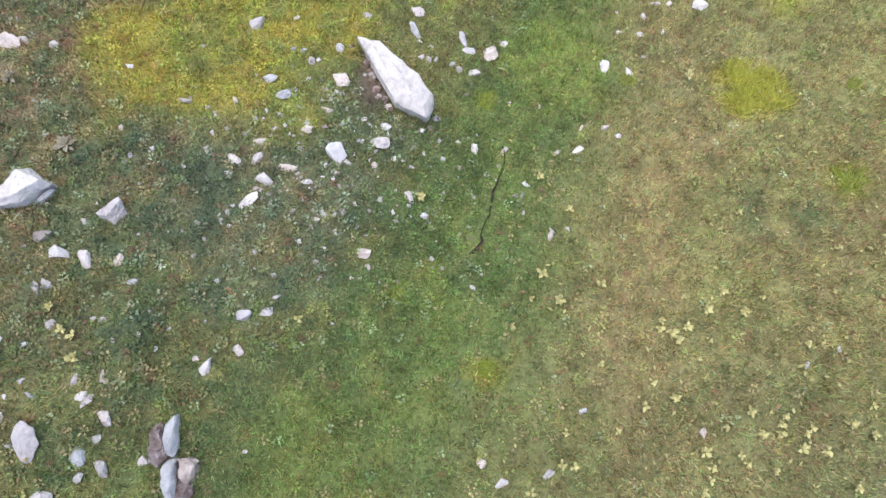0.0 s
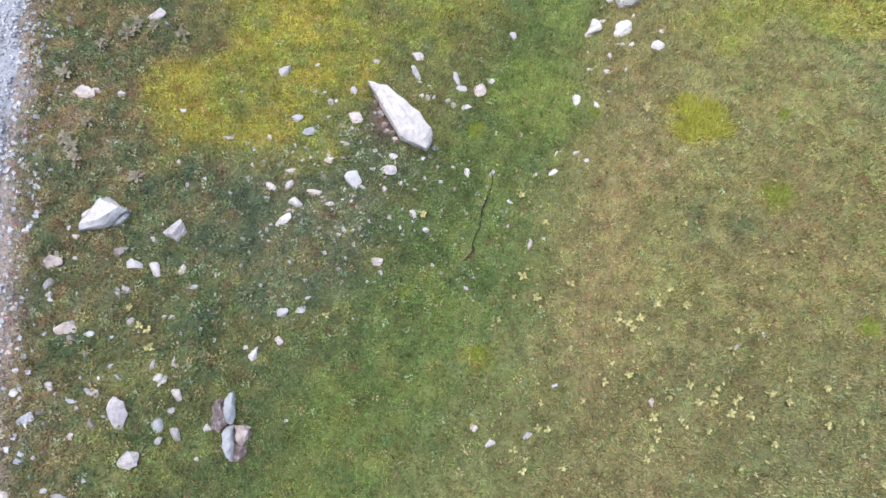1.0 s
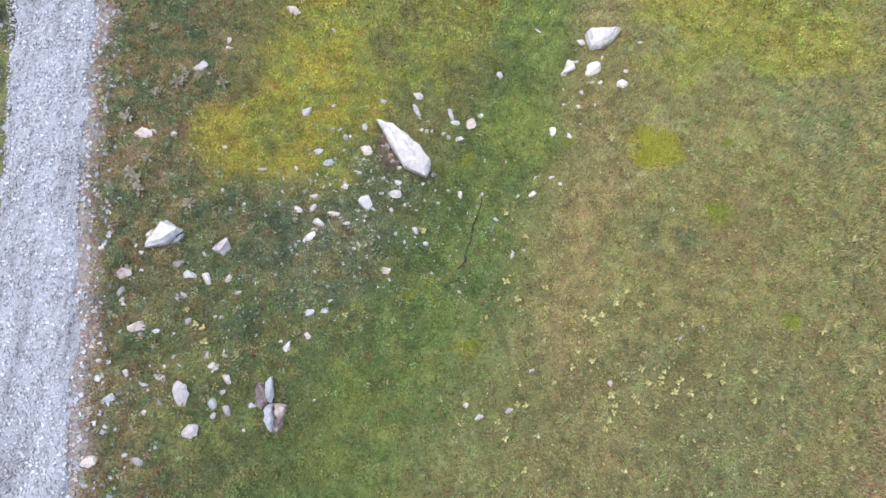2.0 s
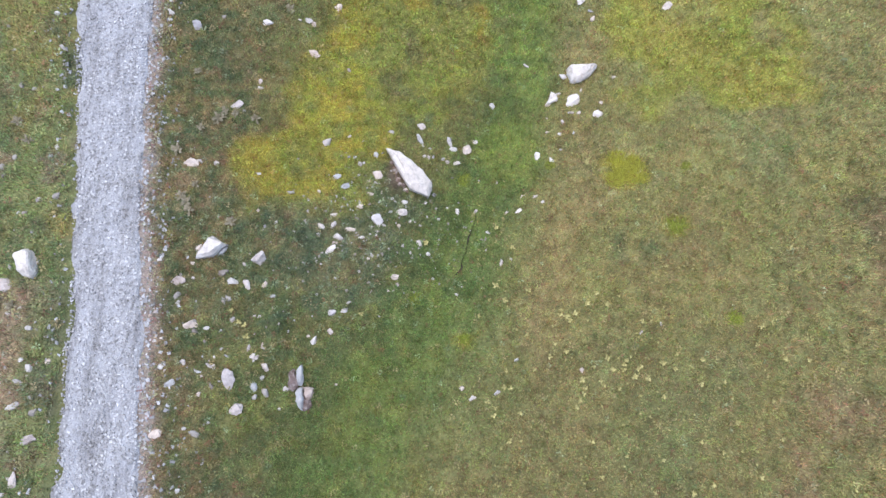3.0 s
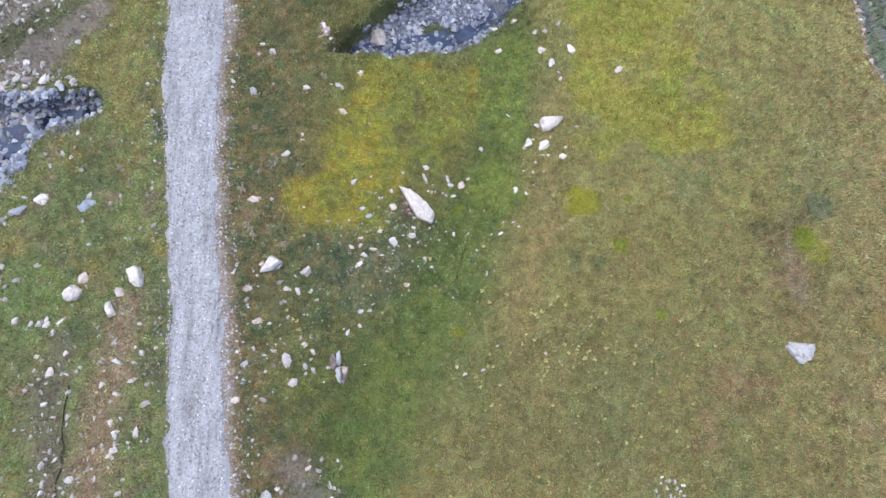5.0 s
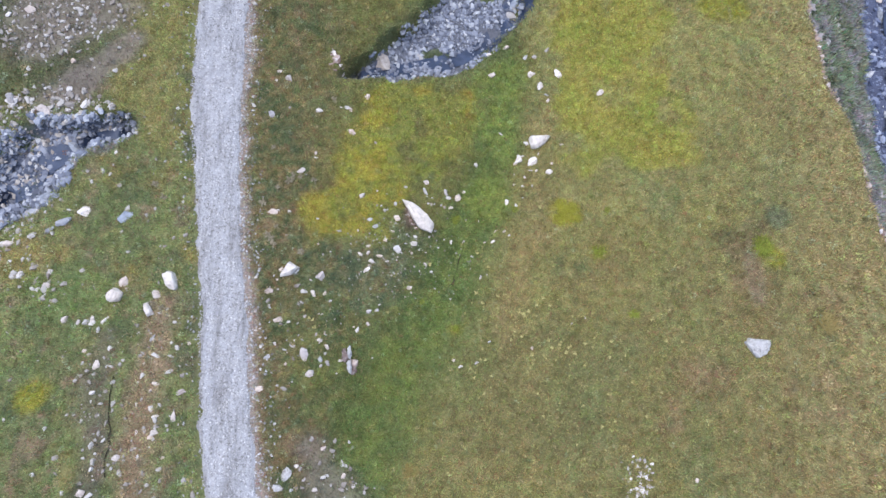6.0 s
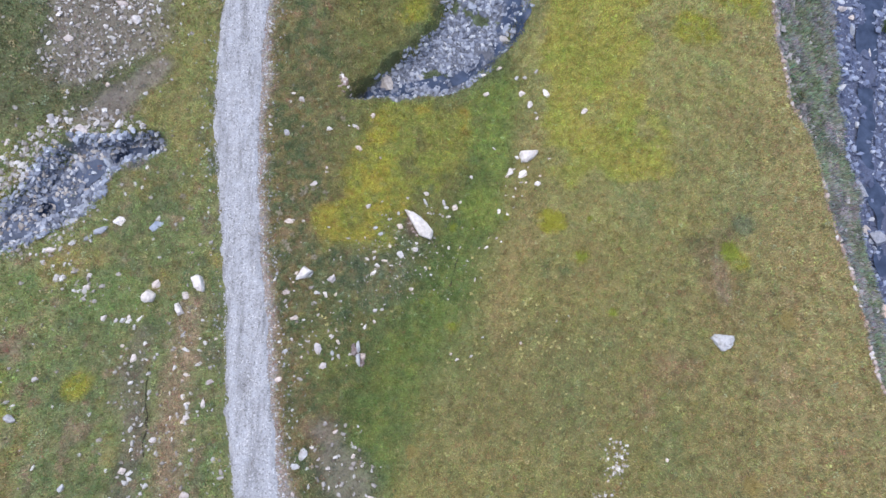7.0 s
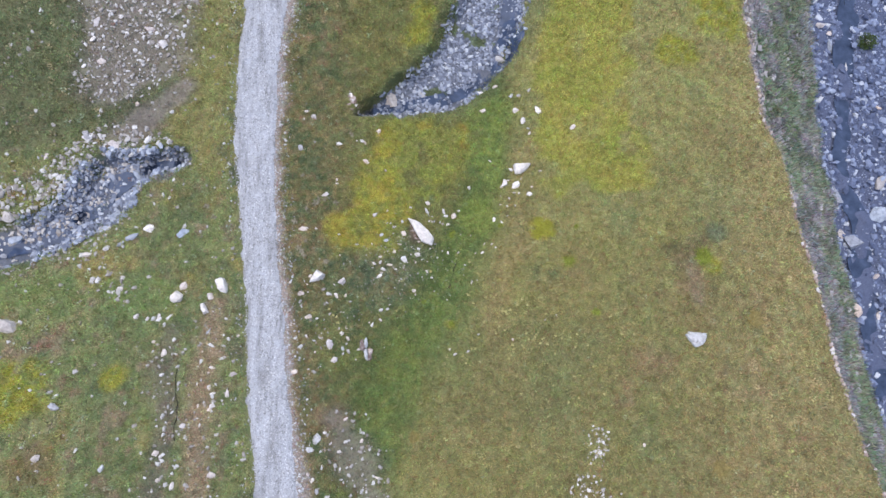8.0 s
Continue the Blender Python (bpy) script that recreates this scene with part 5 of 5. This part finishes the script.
d, _ = along(x, y, GORGE_WATER)
keep = (d > 0.9) | (r.random(n) < 0.3 * step(0.1, 0.8, d) + 0.05)
litter("gorge_cobbles", x[keep], y[keep], (0.05 + 0.32 * r.random(n) ** 5)[keep], COBBLE, "blue-grey boulders and cobbles on the gorge floor", 38, block=(BALL, BALL_F))
n = 6500
y = r.uniform(-11, 15, n)
x = rim(y) + 0.1 + 6.9 * r.random(n) ** 1.5
litter("bank_rubble", x, y, 0.04 + 0.20 * r.random(n) ** 3, SHALE, "brown and grey rubble on the eroded bank", 39, flat=0.5)
n = 4200
y = r.uniform(-11, 13, n)
x = rim(y) - 0.05 + np.abs(r.normal(0.1, 0.55, n))
keep = r.random(n) < step(-0.8, 0.4, noise2(y, 0 * y, 0.9, 94) + 0.5 * noise2(x, y, 0.4, 95))
litter("rim_rubble", x[keep], y[keep], (0.04 + 0.17 * r.random(n) ** 2.6)[keep], RIMSTONE, "pinkish-brown stones bared along the crumbling bank edge", 40, block=(BALL, BALL_F))

x, y = strewn([(-8.6, 2.9, 0.25), (-9.6, 3.0, 0.5), (-10.6, 2.9, 0.8), (-11.7, 2.0, 0.9), (-12.8, 1.0, 0.9), (-14.5, 0.5, 0.9)], 900, 1.2, 47)
litter("brook_side_stones", x, y, 0.05 + 0.16 * r.random(len(x)) ** 2.2, RUBBLE, "pale stones washed up beside the brook", 48, block=(BALL, BALL_F))

x, y = strewn([(-13.39, 0.23, 0.35), (-11.67, -0.59, 0.4), (-10.48, -1.58, 0.35), (-9.43, -2.43, 0.3)], 110, 1.3, 49)
litter("bank_stones", x, y, 0.05 + 0.17 * r.random(len(x)) ** 2, RUBBLE, "pinkish-white stones heaped on the turf below the brook", 50, block=(BALL, BALL_F))

x, y = strewn([(-2.62, 5.15, 0.12), (-2.5, 4.8, 0.14), (-2.3, 4.45, 0.14)], 34, 1.2, 55)
litter("brook_head_stones", x, y, 0.06 + 0.12 * r.random(len(x)) ** 2, RIMSTONE, "pinkish stones bared at the head of the brook", 56, block=(BALL, BALL_F))

x, y = strewn(TAN_W, 150, 1.7, 53)
litter("verge_stones", x, y, 0.03 + 0.13 * r.random(len(x)) ** 2.4, RUBBLE, "pale stones strewn down a worn strip of turf", 54, block=(BALL, BALL_F))

# pebbles in the turf, thick on the scree and in the gullies
n = 22000
x, y = r.uniform(-15, -1.0, n), r.uniform(-9.5, 11, n)
chance = 0.055 + 0.8 * inside(x, y, SCREE_NW, 0.6, 0.7)
for line in (GULLY_S, GULLY_W):
    d, _ = along(x, y, line)
    chance = chance + 0.3 * step(2.0, 0.6, d)
d, _ = along(x, y, BROOK_WEST)
chance = chance + 0.35 * step(2.2, 1.0, d) * step(-9, -10.5, x)
chance = chance + 0.03 * step(2.2, 0.8, np.abs(x + 3.6)) * (y < -2.0) - 0.05 * (x > -4.6) * (y > -2.0)
keep = (r.random(n) < chance) & ((x < -3.0) | (y < -5.8)) & (np.abs(x - np.interp(y, PATH_Y, PATH_X)) > 0.8)
litter("turf_pebbles", x[keep], y[keep], (0.03 + 0.13 * r.random(n) ** 2.2)[keep], RUBBLE, "small pale stones scattered through the turf", 41, block=(BALL, BALL_F))
n = 420
x, y = r.normal(-0.6, 1.0, n), r.normal(-1.2, 0.7, n)
litter("scree_pebbles", x, y, 0.012 + 0.04 * r.random(n) ** 2, RUBBLE, "small pale stones scattered below the boulder", 42)
x, y = np.r_[r.normal(5.28, 0.22, 95), r.normal(4.95, 0.3, 110)], np.r_[r.normal(-7.05, 0.32, 95), r.normal(-8.4, 0.3, 110)]
litter("meadow_pebbles", x, y, 0.025 + 0.065 * r.random(len(x)) ** 2, CHALK, "patch of white pebbles in the dry meadow", 43)

# ---- plants ----


def leaf(bm, m, long, wide, fold=0.25, curl=0.3):
    rows = []
    for k, w in ((0.0, 0.10), (0.35, 0.9), (0.65, 1.0), (1.0, 0.05)):
        z = curl * long * (k - k * k * 0.9)
        rows.append([bm.verts.new(m @ Vector((k * long, s * w * wide * 0.5, z + abs(s) * fold * wide * w))) for s in (-1, 0, 1)])
    for a, b in zip(rows, rows[1:]):
        for i in (0, 1):
            bm.faces.new((a[i], a[i + 1], b[i + 1], b[i]))


def plain(name, low, high, rough=0.65):
    m, nt, b = shader(name, rough)
    info = nt.nodes.new("ShaderNodeObjectInfo")
    c = ramp(nt, info.outputs["Random"], [(0.0, low), (1.0, high)])
    g = ramp(nt, grain(nt, 50.0), [(0.3, (0.7, 0.7, 0.65)), (0.7, (1.1, 1.1, 1.1))])
    nt.links.new(mixed(nt, "MULTIPLY", 1.0, c, g), b.inputs["Base Color"])
    return m


YELLOW = plain("yellowing_leaf", (0.40, 0.35, 0.14), (0.58, 0.50, 0.22))
TAN = plain("withered_leaf", (0.20, 0.17, 0.11), (0.33, 0.28, 0.20))
SHRUB = plain("shrub_leaf", (0.035, 0.06, 0.02), (0.07, 0.10, 0.03))


def rosette(name, leaves, long, wide, mat, label, category, group, seed):
    r = random.Random(seed)
    top = new(name)
    tagged(top, label, category, group)
    for i in range(leaves):
        bm = bmesh.new()
        m = pose(0, 0, 0.015, 0, -r.uniform(5, 40), 360 * i / leaves + r.uniform(-55, 55)) @ Matrix.Translation((long * r.uniform(-0.1, 0.45), 0, r.uniform(0, 0.02)))
        leaf(bm, m, long * r.uniform(0.6, 1.15), wide * r.uniform(0.75, 1.2))
        part("leaf", bm, mat, top)
    return top


def planted(models, spots, group):
    for i, (x, y, s) in enumerate(spots):
        m = pose(x, y, float(land(x, y)) + 0.02, random.uniform(-10, 10), random.uniform(-10, 10), random.uniform(0, 360)) @ Matrix.Scale(s, 4)
        ob = copy_thing(models[i % len(models)], m)
        ob.scale = (s, s, s)
    for ob in models:
        for o in (*ob.children_recursive, ob):
            bpy.data.objects.remove(o)


GENTIANS = [(1.84, -1.58), (1.59, -1.19), (2.53, -2.81), (2.68, -2.91), (2.99, -2.91), (2.78, -2.81), (3.19, -2.44), (3.37, -2.63), (3.60, -2.49), (3.01, -2.64), (2.04, -2.41),
            (1.62, -2.56), (1.35, -2.56), (1.48, -2.30), (3.52, -3.63), (4.17, -3.62), (3.81, -3.67), (2.79, -3.89), (2.79, -4.12), (3.32, -3.73), (3.16, -3.98), (3.67, -3.84),
            (3.90, -3.86), (4.12, -4.17), (1.55, -3.74), (1.48, -4.00), (1.22, -4.22), (2.57, -3.42), (2.41, -3.30), (3.44, 0.14), (-0.87, -2.79), (0.25, -1.52)]
rr = random.Random(77)
spots = [(x, y, rr.uniform(0.85, 1.25)) for x, y in GENTIANS]
for _ in range(85):
    x, y = rr.gauss(3.6, 1.5), rr.gauss(-4.6, 1.5)
    if x > 1.1 + 0.1 * y:
        spots.append((x, y, rr.uniform(0.45, 1.1)))
for x, y in ((2.63, -2.85), (2.56, -2.74), (2.86, -4.02), (2.72, -4.2), (3.5, -3.72), (3.56, -3.58), (-2.75, -2.95), (-2.85, -2.9), (-2.7, -3.15), (-3.0, -2.7)):
    spots.append((x, y, rr.uniform(0.8, 1.2)))
models = [rosette("yellowing_plant", n, 0.052, 0.032, YELLOW, "low plant with broad leaves turned pale yellow", "plant", "yellowing plants in the meadow", s) for n, s in ((5, 1), (8, 2), (6, 3), (10, 4))]
planted(models, spots, "yellowing plants in the meadow")

WITHERED = [(-3.62, 0.82), (-3.90, 0.66), (-2.92, 0.87), (-3.96, -0.81), (-3.15, -1.19), (-3.84, -0.47), (-4.24, 0.20), (-4.09, 1.84), (-3.57, 0.85), (-2.46, 3.43), (-7.2, 0.74), (-6.89, 0.35),
            (-3.5, 1.0), (-3.3, 0.95), (-3.87, -0.95), (-4.05, -0.7), (-6.9, -2.5), (-6.6, -2.6)]
models = [rosette("withered_plant", n, 0.11, 0.042, TAN, "withered tan plant with drooping dead leaves", "plant", "withered plants", s) for n, s in ((17, 11), (20, 12), (15, 13))]
planted(models, [(x, y, rr.uniform(0.7, 1.15)) for x, y in WITHERED], "withered plants")


def tussock(x, y, size, tone, label):
    r = np.random.default_rng(int(abs(x * 100) + abs(y * 10)))
    n = 420
    a, d = r.uniform(0, 2 * np.pi, n), size * np.sqrt(r.random(n)) * 0.6
    bx, by = x + d * np.cos(a), y + d * np.sin(a)
    lean, long = r.uniform(0.8, 1.4, n), size * r.uniform(0.3, 0.7, n)
    a2 = r.uniform(0, 2 * np.pi, n)
    base = np.stack([bx, by, land(bx, by) - 0.01], 1)
    tip = base + np.stack([np.cos(a2) * np.sin(lean) * long, np.sin(a2) * np.sin(lean) * long, np.cos(lean) * long], 1)
    side = np.stack([-np.sin(a2), np.cos(a2), 0 * a], 1) * (0.03 * size)
    col = np.array(tone) * np.clip(r.normal(1, 0.2, n), 0.5, 1.6)[:, None]
    ob = arrays("grass_tussock", np.stack([base - side, base + side, tip], 1).reshape(-1, 3), np.arange(3 * n).reshape(-1, 3), BLADE, np.repeat(col, 3, 0))
    return tagged(ob, label, "grass tuft", "grass tussocks")


for x, y, s in ((0.04, -2.53, 0.16), (0.90, -3.26, 0.15), (1.0, -0.21, 0.18), (4.9, -1.2, 0.26), (5.6, -2.9, 0.2), (9.4, -1.1, 0.4), (1.1, -0.12, 0.12), (2.75, 0.1, 0.14), (5.3, 0.0, 0.14)):
    tussock(x, y, s, (0.31, 0.35, 0.06), "bright yellow-green grass tussock in the turf")
for x, y, s in ((4.13, -0.09, 0.3), (4.35, 0.08, 0.25), (3.95, -0.25, 0.25), (4.4, -0.2, 0.25), (4.05, 0.2, 0.25)):
    tussock(x, y, s, (0.44, 0.42, 0.07), "golden yellow grass tussock in the turf")
for x, y, s in ((9.16, -7.77, 0.4), (-0.3, -6.61, 0.25), (10.9, -3.2, 0.4)):
    tussock(x, y, s, (0.42, 0.33, 0.13), "straw-coloured dry grass tussock in the meadow")

# fallen and turning leaves too small to count, in the meadow
n = 2600
x, y = r.normal(3.6, 2.2, n), r.normal(-3.8, 2.4, n)
keep = (x > 1.0 + 0.1 * y) & (x < 11) & (fbm(x, y, 0.8, 72) > -0.25)
x, y = x[keep], y[keep]
n = len(x)
a, s = r.uniform(0, 2 * np.pi, n), r.uniform(0.008, 0.02, n)
tilt = r.normal(0, 0.4, (n, 2))
z = land(x, y) + r.uniform(0.03, 0.07, n)
corner = []
for k in range(4):
    ca, sa = np.cos(a + k * np.pi / 2) * s * (1.5 if k % 2 else 0.8), np.sin(a + k * np.pi / 2) * s * (1.5 if k % 2 else 0.8)
    corner.append(np.stack([x + ca, y + sa, z + ca * tilt[:, 0] + sa * tilt[:, 1]], 1))
f = (np.array([(0, 1, 2), (0, 2, 3)])[None] + 4 * np.arange(n)[:, None, None]).reshape(-1, 3)
col = np.where(r.random((n, 1)) < 0.75, np.array((0.46, 0.40, 0.16)), np.array((0.30, 0.17, 0.09))) * r.uniform(0.6, 1.15, (n, 1))
tagged(arrays("turning_leaves", np.stack(corner, 1).reshape(-1, 3), f, HERB, np.repeat(col, 4, 0)), "small yellow and rust leaves in the dry meadow", "leaves", kind="stuff")

# ---- cracks in the turf ----


def turf_crack(line, wide, label):
    """A narrow open slit that winds along a line."""
    bm = bmesh.new()
    rows, n = [], 60
    t = np.linspace(0, len(line) - 1, n)
    cx = np.interp(t, np.arange(len(line)), [p[0] for p in line]) + 0.7 * wide * noise2(t, 0 * t, 0.5, 81)
    cy = np.interp(t, np.arange(len(line)), [p[1] for p in line])
    for i in range(n):
        w = max(0.25 * wide, wide * (0.6 + float(noise2(np.array(t[i]), np.array(3.0), 0.7, 82))))
        rows.append([bm.verts.new((cx[i] + k * w, cy[i], float(land(cx[i] + k * w, cy[i])) + 0.035 - (0.03 if k == 0 else 0))) for k in (-1, 0, 1)])
    for a, b2 in zip(rows, rows[1:]):
        for i in (0, 1):
            bm.faces.new((a[i], a[i + 1], b2[i + 1], b2[i]))
    return tagged(part("soil_crack", bm, SOIL, None), label, "crack", kind="structure")


turf_crack(CRACK, 0.020, "narrow dark crack in the turf of the ditch")
turf_crack([(-7.60, -4.27), (-7.62, -4.7), (-7.57, -5.1), (-7.46, -5.5), (-7.42, -5.9), (-7.50, -6.2), (-7.45, -6.55)], 0.032, "dark eroded furrow in the turf west of the path")

# ---- shrub on the gorge floor ----
shrub = new("shrub")
sx, sy = 22.9, 10.4
sz = float(land(sx, sy))
shrub.location = (sx, sy, sz)
tagged(shrub, "dark green low shrub growing among river boulders", "shrub")
rs = random.Random(5)
for i in range(5):
    bm = bmesh.new()
    a = i * 1.25
    bmesh.ops.create_cone(bm, cap_ends=True, segments=6, radius1=0.03, radius2=0.01, depth=0.6, matrix=pose(0.12 * math.cos(a), 0.12 * math.sin(a), 0.22, 35 * math.sin(-a), 35 * math.cos(a), 0))
    part("branch", bm, SOIL, shrub)
bm = bmesh.new()
for _ in range(420):
    v = Vector((rs.gauss(0, 1), rs.gauss(0, 1), rs.gauss(0, 0.6))).normalized() * rs.uniform(0.25, 0.5) * (0.85 + 0.3 * rs.random())
    m = Matrix.Translation((v.x, v.y * 0.85, 0.3 + v.z * 0.7)) @ pose(0, 0, 0, rs.uniform(-50, 50), rs.uniform(-50, 50), rs.uniform(0, 360))
    leaf(bm, m, 0.10, 0.055)
part("crown", bm, SHRUB, shrub)
